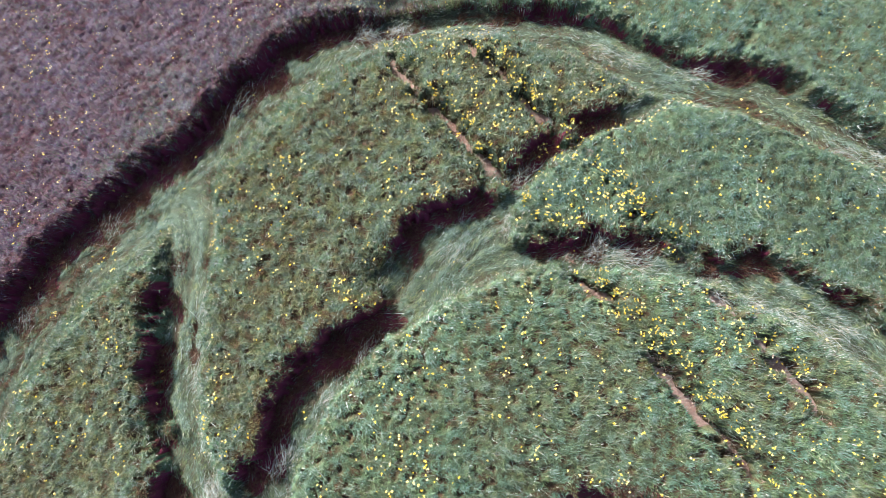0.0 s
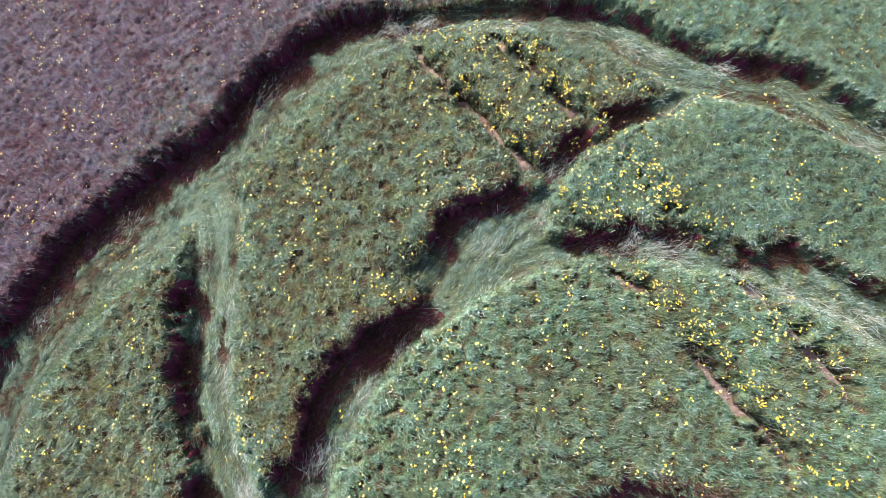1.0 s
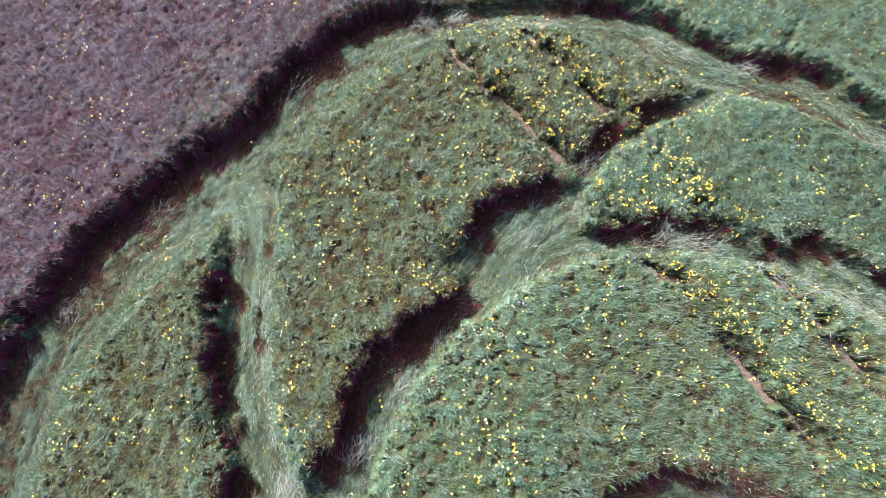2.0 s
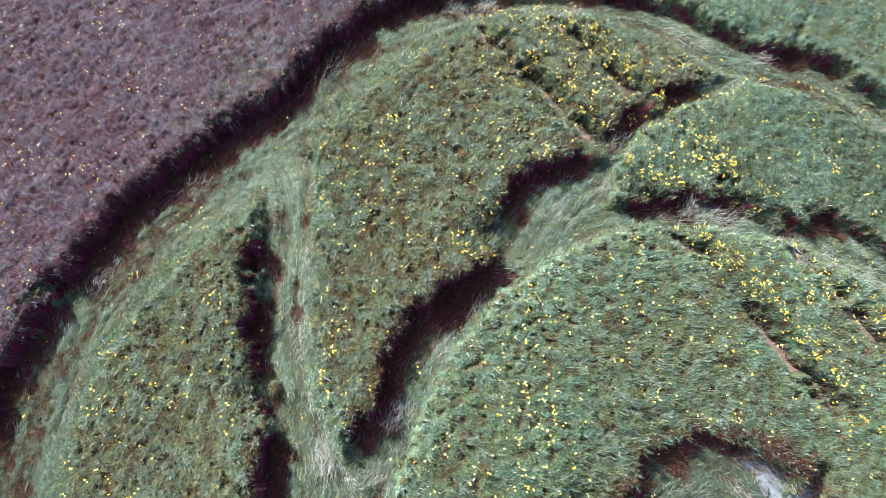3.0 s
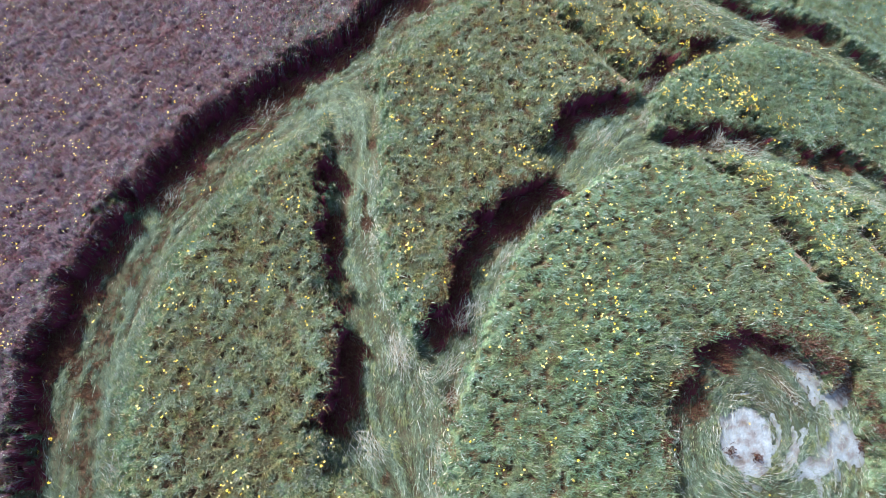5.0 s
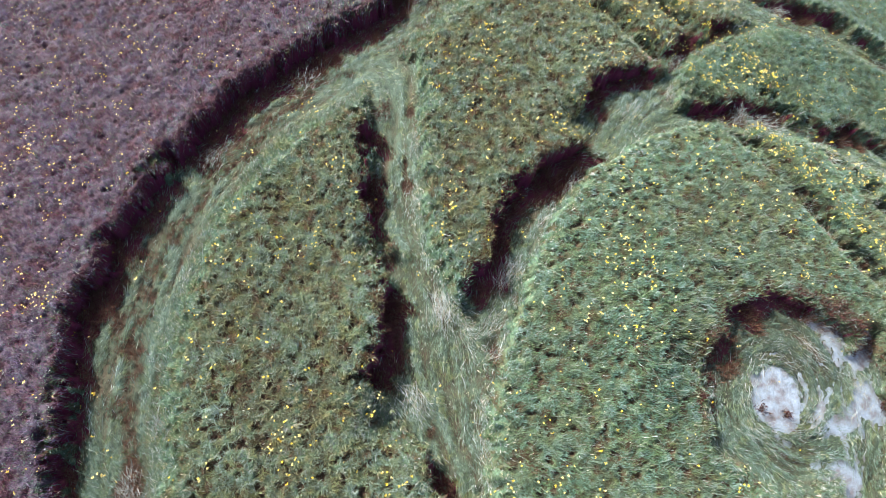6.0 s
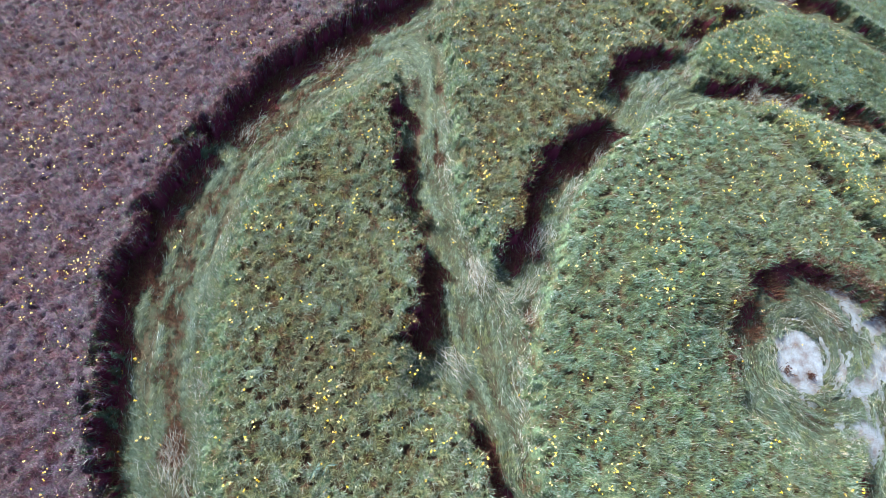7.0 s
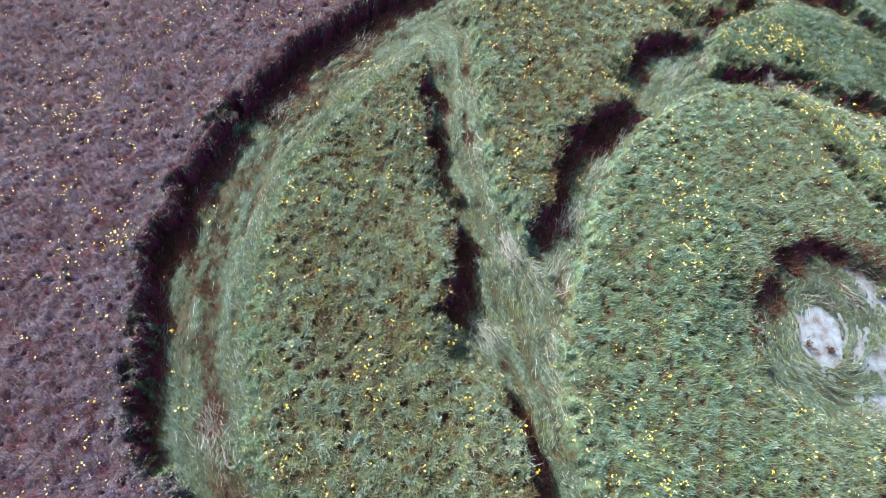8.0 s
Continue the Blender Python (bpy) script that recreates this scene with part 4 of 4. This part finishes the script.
def track_litter():
    """Dry, pinkish broken stalks along the wheel tracks."""
    r = np.random.default_rng(62)
    for a, b in TRACKS:
        y = r.uniform(-3.2, 7.2, 3200)
        x = a + b * y + r.normal(0, 0.07, len(y)) + (N_EDGE(a + b * y, y) - 0.5) * 0.3
        k = (track_gap(x, y) + 0.4 * N_EDGE(x, y) > 0.35) & in_field(x, y)
        x, y = x[k], y[k]
        n = len(x)
        z = ground_z(x, y) + np.maximum(stem_height(x, y) - 0.04, 0.05)
        blades("track_litter", r, x, y, z, r.uniform(0.04, 0.12, n), r.uniform(0.7, 1.5, n), r.uniform(-3.14, 3.14, n), r.uniform(0.006, 0.012, n), r.uniform(0, 0.4, n), r.random(n), mat_litter,
               "pinkish dry broken stalks along a wheel track", "straw")


track_litter()


# ---------------------------------------------------------------- flowers
def crop_height(x, y):
    i, j = cell_of(np.atleast_1d(np.float64(x)), np.atleast_1d(np.float64(y)))
    return 0.12 + 0.56 * STAND[i, j]


CLUMPS = [(-7.6, 1.75, 9), (-0.44, 6.04, 16), (1.55, 3.75, 10), (1.86, 3.95, 10), (2.61, 0.65, 18), (3.28, 0.15, 9), (4.54, 0.0, 14), (4.01, -0.92, 8), (4.56, -1.59, 10),
          (2.95, 2.6, 9), (2.33, 2.87, 9), (0.78, 4.06, 10), (1.14, 4.92, 14), (-2.3, 0.95, 9), (3.71, 1.72, 5), (-0.59, 2.8, 6), (-8.62, -0.88, 4), (-8.96, -1.68, 3), (-8.73, 0.63, 4),
          (-1.33, -3.3, 9), (-7.56, -5.26, 8), (-6.95, -0.1, 9), (-11.75, -2.45, 12), (-13.3, 0.17, 6), (-12.18, 1.28, 7), (-11.27, 1.39, 5), (3.72, -0.11, 10), (-13.37, 0.0, 9), (-12.98, 0.82, 8), (-11.78, -2.51, 10), (-12.72, -2.8, 8), (-11.95, 1.38, 6), (-11.91, -0.66, 5),
          (-12.75, 0.45, 6), (-13.56, 0.14, 6), (-12.65, -2.08, 6), (-10.55, -5.49, 6), (-8.86, -3.49, 6), (-7.5, -5.1, 9), (-5.6, -5.77, 6), (-5.08, -6.12, 7), (-2.38, -7.21, 6), (-1.57, -6.89, 6), (-2.13, 0.86, 8),
          (-0.53, 2.72, 6), (-0.44, 5.87, 12), (2.64, 0.64, 9), (4.53, 0.15, 12), (2.91, 2.31, 8), (-0.82, -2.15, 5), (-1.21, -1.83, 5), (-3.05, -5.1, 4), (-4.0, -6.2, 5)]


def flower_places():
    r = np.random.default_rng(77)
    x, y = r.uniform(-17.2, 10.5, 34000), r.uniform(-8.6, 10.2, 34000)
    ok = in_field(x, y)
    x, y = x[ok], y[ok]
    i, j = cell_of(x, y)
    st = STAND[i, j]
    pick = Noise2(71, 1.1)(x, y) * 0.6 + Noise2(72, 0.35)(x, y) * 0.4
    dens = np.where(st > 0.8, 0.04 + 0.24 * np.clip((pick - 0.42) * 3, 0, 1), 0.012)
    for (a, b), side in zip(TRACKS, (1, -1)):
        d = (x - (a + b * y)) / math.hypot(1, b) * side
        near = np.exp(-((d - 0.3) / 0.35) ** 2)
        dens = np.maximum(dens, near * np.where(st > 0.5, 0.32, 0.04))
    between = ((x - (TRACKS[0][0] + TRACKS[0][1] * y)) > 0) & ((x - (TRACKS[1][0] + TRACKS[1][1] * y)) < 0.3) & (st > 0.5)
    dens = np.maximum(dens, np.where(between, np.where(y > 2.0, 0.55, 0.18), 0))
    k = r.random(len(x)) < dens
    x, y = list(x[k]), list(y[k])
    for cx, cy, n in CLUMPS:
        x += list(r.normal(cx, 0.08 + 0.01 * n, n))
        y += list(r.normal(cy, 0.08 + 0.01 * n, n))
    return np.array(x), np.array(y)


def head_mesh(r, petals=5):
    """A cupped flower head: petals round a raised centre. Returns vertices, triangles and material numbers, about 2 cm in radius."""
    v, t, m = [(0, 0, 0.004)], [], []
    for k in range(petals):
        a = 2 * math.pi * k / petals + r.uniform(-0.25, 0.25)
        big = r.uniform(0.6, 1.15)
        for da, rr, zz in ((-0.34, 0.6 * big, 0.3), (0.0, big, 0.42), (0.34, 0.6 * big, 0.3)):
            v.append((rr * math.cos(a + da), rr * math.sin(a + da), zz * r.uniform(0.6, 1.2)))
        b = 1 + 3 * k
        t += [(0, b, b + 1), (0, b + 1, b + 2)]
        m += [0, 0]
    b = len(v)
    for k in range(5):
        a = 2 * math.pi * k / 5
        v.append((0.26 * math.cos(a), 0.26 * math.sin(a), 0.26))
    v.append((0, 0, 0.36))
    t += [(b + k, b + (k + 1) % 5, b + 5) for k in range(5)]
    m += [1] * 5
    return np.array(v, float), np.array(t), m


def tilt_rows(r, n):
    """Turns that face the heads up and somewhat to the sun."""
    up = np.stack([r.normal(0.25 * toward.x, 0.3, n), r.normal(0.25 * toward.y, 0.3, n), np.ones(n)], 1)
    up /= np.linalg.norm(up, axis=1)[:, None]
    sx = np.cross(up, np.array([[0.3, 0.9, 0.2]]))
    sx /= np.linalg.norm(sx, axis=1)[:, None]
    return np.stack([sx, np.cross(up, sx), up], 2)


def flower_thing():
    """Flower plants, each on a forked stem with one to four heads, to be copied."""
    made = []
    r = random.Random(5)
    for heads in (1, 2, 3, 4):
        root = new("yellow_flower")
        root.empty_display_size = 0.05
        tops = [(r.uniform(-0.06, 0.06) * (heads > 1), r.uniform(-0.06, 0.06) * (heads > 1), r.uniform(-0.03, 0.05)) for _ in range(heads)]
        sv, sq = [], []
        for x, y, z in tops:
            chain = [(0, 0, -0.42), (x * 0.3, y * 0.3, -0.18), (x, y, z)]
            b = len(sv)
            for cx, cy, cz in chain:
                for k in range(3):
                    sv.append((cx + 0.003 * math.cos(2.09 * k), cy + 0.003 * math.sin(2.09 * k), cz))
            for lv in range(2):
                for k in range(3):
                    sq.append((b + lv * 3 + k, b + lv * 3 + (k + 1) % 3, b + lv * 3 + 3 + (k + 1) % 3, b + lv * 3 + 3 + k))
        stem = new("stem", mesh_of("stem", np.array(sv), np.array(sq), np.zeros((0, 3), int), [mat_stem]))
        stem.parent = root
        for x, y, z in tops:
            v, t, m = head_mesh(r)
            rad = r.uniform(0.019, 0.031)
            me = mesh_of("flower_head", v * rad, np.zeros((0, 4), int), t, [mat_petal, mat_eye], (("tone", np.full(len(v), r.uniform(0.2, 0.9))),))
            me.polygons.foreach_set("material_index", np.array(m, np.int32))
            hd = new("flower_head", me)
            hd.parent = stem
            hd.matrix_local = pose(x, y, z, r.uniform(-20, 20), r.uniform(-20, 20), r.uniform(0, 360))
        tagged(root, "bright yellow flower on a thin green stem in the crop", "flower", "yellow flowers in the crop")
        made.append(root)
    return made


def flowers():
    x, y = flower_places()
    h = ground_z(x, y) + crop_height(x, y)
    r = np.random.default_rng(78)
    h = h + r.uniform(-0.06, 0.06, len(x))
    # single plants: the strip along the wheel tracks and the disc
    d = np.minimum(np.abs(x - 3.3 + 0.84 * y), np.abs(x - 5.4 + 0.834 * y)) + np.where((y > -3) & (y < 6.2), 0, 9)
    order = np.argsort(d)
    single = order[:290]
    kinds = flower_thing()
    for n, k in enumerate(single):
        m = pose(x[k], y[k], h[k], r.uniform(-10, 10), r.uniform(-10, 10), r.uniform(0, 360))
        if n < len(kinds):
            kinds[n].matrix_basis = m
        else:
            copy_thing(kinds[int(r.integers(0, 4))], m)
    rest = order[290:]
    rr = random.Random(6)
    base = [head_mesh(rr) for _ in range(4)]
    turn = tilt_rows(r, len(rest))
    vs, ts, tn, mi, nv = [], [], [], [], 0
    for q, k in enumerate(rest):
        outer = label_at(x[k], y[k])[0] == label_at(-15, 0)[0]
        for _ in range(1 if rr.random() < 0.55 else 2):
            v, t, m = base[rr.randrange(4)]
            rad = rr.uniform(0.014, 0.027) if outer else rr.uniform(0.016, 0.031)
            off = np.array([rr.uniform(-0.05, 0.05), rr.uniform(-0.05, 0.05), rr.uniform(-0.03, 0.03)])
            vs.append(v @ turn[q].T * rad + np.array([x[k], y[k], h[k]]) + off)
            ts.append(t + nv)
            tn.append(np.full(len(v), rr.uniform(0.3, 1.5 if outer else 1.1)))
            mi += m
            nv += len(v)
    me = mesh_of("yellow_flowers", np.vstack(vs), np.zeros((0, 4), int), np.vstack(ts), [mat_petal, mat_eye], (("tone", np.concatenate(tn)),))
    me.polygons.foreach_set("material_index", np.array(mi, np.int32))
    tagged(new("yellow_flowers", me), "small yellow flowers scattered through the standing crop", "flower", kind="stuff")


flowers()


# ---------------------------------------------------------------- dry straw and weeds
def straw_clump(cx, cy, rad, n, azim, spread, seed, lift=0.12):
    r = np.random.default_rng(seed)
    along, off = r.normal(0, rad * 0.8, n), r.normal(0, rad * 0.35, n)
    x, y = cx + along * math.cos(azim) - off * math.sin(azim), cy + along * math.sin(azim) + off * math.cos(azim)
    ob = blades("dry_straw_clump", r, x, y, ground_z(x, y) + r.uniform(0.02, lift, n) * np.clip(1.6 - np.hypot(along, off) / rad, 0.2, 1), r.uniform(0.08, 0.32, n), r.uniform(1.0, 1.5, n), azim + r.normal(0, spread, n),
                r.uniform(0.003, 0.006, n), r.uniform(0.0, 0.4, n), np.clip(r.normal(0.45, 0.3, n), 0, 1), mat_straw, "pale dry broken straw lying in a loose clump", "straw")
    ob["group"] = "dry straw clumps"
    return ob


STRAWS = [(-1.71, 6.37, 0.4, 1.2), (0.45, 6.2, 0.4, -0.9), (0.8, 2.2, 0.32, 0.8), (3.3, 1.6, 0.4, 0.1), (6.9, -0.16, 0.5, -0.5), (5.9, 0.2, 0.5, -0.6), (8.2, 4.1, 0.4, -0.8), (-4.95, 5.0, 0.4, 0.9),
          (-4.75, -2.6, 0.35, 1.7), (-9.98, -6.07, 0.35, -1.2), (-3.6, -4.14, 0.35, 1.6), (-3.6, -6.5, 0.35, 1.5), (2.9, -3.7, 0.4, -0.7), (2.75, -6.2, 0.4, 1.5), (-5.1, 0.45, 0.35, 1.6),
          (-0.38, 1.63, 0.3, 0.7), (-1.95, -0.3, 0.25, 0.9), (-5.4, -4.4, 0.3, -1.0), (3.75, -4.2, 0.4, -0.9), (-3.75, -5.2, 0.4, 1.55), (0.95, 3.05, 0.3, 0.8), (1.75, -3.9, 0.4, 0.2), (1.25, -4.6, 0.35, 1.5), (1.8, -5.55, 0.4, 3.0), (2.75, -4.9, 0.4, -1.4), (3.3, -3.4, 0.4, -0.6),
          (4.6, 0.95, 0.3, -0.8), (5.2, 0.55, 0.35, -0.8), (7.6, -0.9, 0.4, -0.7), (-9.4, 0.4, 0.3, 0.9), (-7.6, 2.3, 0.4, 0.8), (-4.9, -1.2, 0.3, 1.6), (-4.3, -3.3, 0.4, -1.2), (-3.45, -3.2, 0.3, 1.3), (-3.6, -7.2, 0.3, 1.5), (2.3, 1.62, 0.35, 0.1),
          (-3.55, -3.6, 0.3, 1.4), (-3.6, -4.5, 0.3, 1.6), (-3.62, -5.0, 0.3, 1.5), (-3.62, -5.8, 0.35, 1.6), (-3.55, -7.0, 0.35, 1.5), (-3.2, -2.7, 0.3, 1.1), (-4.85, -2.9, 0.3, 1.4),
          (-1.95, 6.4, 0.3, 2.4), (-2.25, 6.6, 0.3, 0.4), (0.42, 6.25, 0.25, 2.2), (0.65, 6.0, 0.3, -0.7), (2.4, 1.7, 0.25, 1.2), (0.72, 2.2, 0.25, 0.9), (5.05, 0.8, 0.3, -0.7), (5.6, 0.45, 0.35, -0.7), (6.5, 0.1, 0.35, -0.6),
          (3.3, -2.9, 0.35, -0.5), (3.9, -3.3, 0.35, -0.9), (3.6, -5.4, 0.4, 1.5), (3.9, -4.6, 0.35, 1.6)]
for num in range(8):     # the swirl round the bare soil
    turn_a, turn_r = num * 0.785, 0.62 + 0.33 * (num % 3) / 2
    STRAWS.append((2.0 + turn_r * math.cos(turn_a), -4.52 + turn_r * math.sin(turn_a), 0.36, turn_a + 1.75))
# along the forks of the lanes and across the wheel tracks, lying as the crop beside it
for sx, sy in ((-4.72, -2.92), (-3.84, -3.17), (-3.84, -3.73), (-4.1, -4.59), (-4.05, -5.21), (-3.94, -5.81), (-3.69, -6.59), (-3.63, -7.06), (-4.87, -2.69), (-5.22, -4.45), (-3.37, -2.15), (-2.65, -1.05), (-5.18, 0.79),
               (-5.22, -0.52), (-10.22, -6.15), (-10.11, -5.8), (-9.67, -4.78), (5.15, 0.67), (5.55, 0.36), (5.99, 0.47), (6.47, -0.16), (6.1, -0.56), (6.93, -0.97), (7.35, -1.18), (1.08, 2.3), (0.86, 2.19), (2.76, 1.63),
               (3.07, 1.41), (0.4, 6.52), (0.63, 6.08), (-1.57, 6.63), (2.76, 6.04), (3.33, 5.82), (4.71, 5.49), (7.52, 3.76), (8.23, 3.66), (-3.57, -2.3), (-4.65, -2.63), (6.97, 0.26)):
    si, sj = cell_of(np.array([sx]), np.array([sy]))
    STRAWS.append((sx, sy, 0.26, math.atan2(DIRY[si, sj][0], DIRX[si, sj][0])))
for num, (sx, sy, srad, saz) in enumerate(STRAWS):
    straw_clump(sx, sy, srad, 60 if math.hypot(sx - 2.0, sy + 4.5) < 1.2 else 110, saz, 0.3 if math.hypot(sx - 2.0, sy + 4.5) < 1.2 else 0.5, 900 + num, 0.2 if num < 36 else 0.28)


def thistle(cx, cy, h, seed):
    """A thistle: a stem with whorls of long, toothed, pale leaves."""
    r = random.Random(seed)
    root = new("thistle_plant")
    z0 = float(ground_z(cx, cy))
    root.matrix_basis = pose(cx, cy, z0)
    sv, sq = [], []
    for lv, z in enumerate((0.0, h * 0.5, h)):
        for k in range(5):
            sv.append((0.01 * math.cos(1.257 * k), 0.01 * math.sin(1.257 * k), z))
    for lv in range(2):
        sq += [(lv * 5 + k, lv * 5 + (k + 1) % 5, lv * 5 + 5 + (k + 1) % 5, lv * 5 + 5 + k) for k in range(5)]
    st = new("stem", mesh_of("stem", np.array(sv), np.array(sq), np.zeros((0, 3), int), [mat_thistle]))
    st.parent = root
    for k in range(11):
        a, ln, z = k * 2.4, r.uniform(0.12, 0.22), h * r.uniform(0.7, 1.0)
        v, t = [], []
        for q in range(7):
            u = q / 6
            wd = 0.013 * math.sin(math.pi * min(1, u * 0.85 + 0.12)) * (1.5 if q % 2 else 0.55)
            zz = 0.10 * u - 0.16 * u * u
            v += [(u * ln, wd, zz + 0.01), (u * ln, 0, zz), (u * ln, -wd, zz + 0.01)]
        for q in range(6):
            b = q * 3
            t += [(b, b + 3, b + 4, b + 1), (b + 1, b + 4, b + 5, b + 2)]
        lf = new("leaf", mesh_of("leaf", np.array(v), np.array(t), np.zeros((0, 3), int), [mat_thistle]))
        lf.parent = root
        lf.matrix_local = pose(0, 0, z, 0, 0, math.degrees(a))
    tagged(root, "pale blue-green thistle with toothed leaves among the crop", "weed", "thistles")


thistle(-7.7, -6.16, 0.55, 1)
thistle(-7.5, -6.1, 0.5, 2)
thistle(-5.2, -6.0, 0.5, 3)
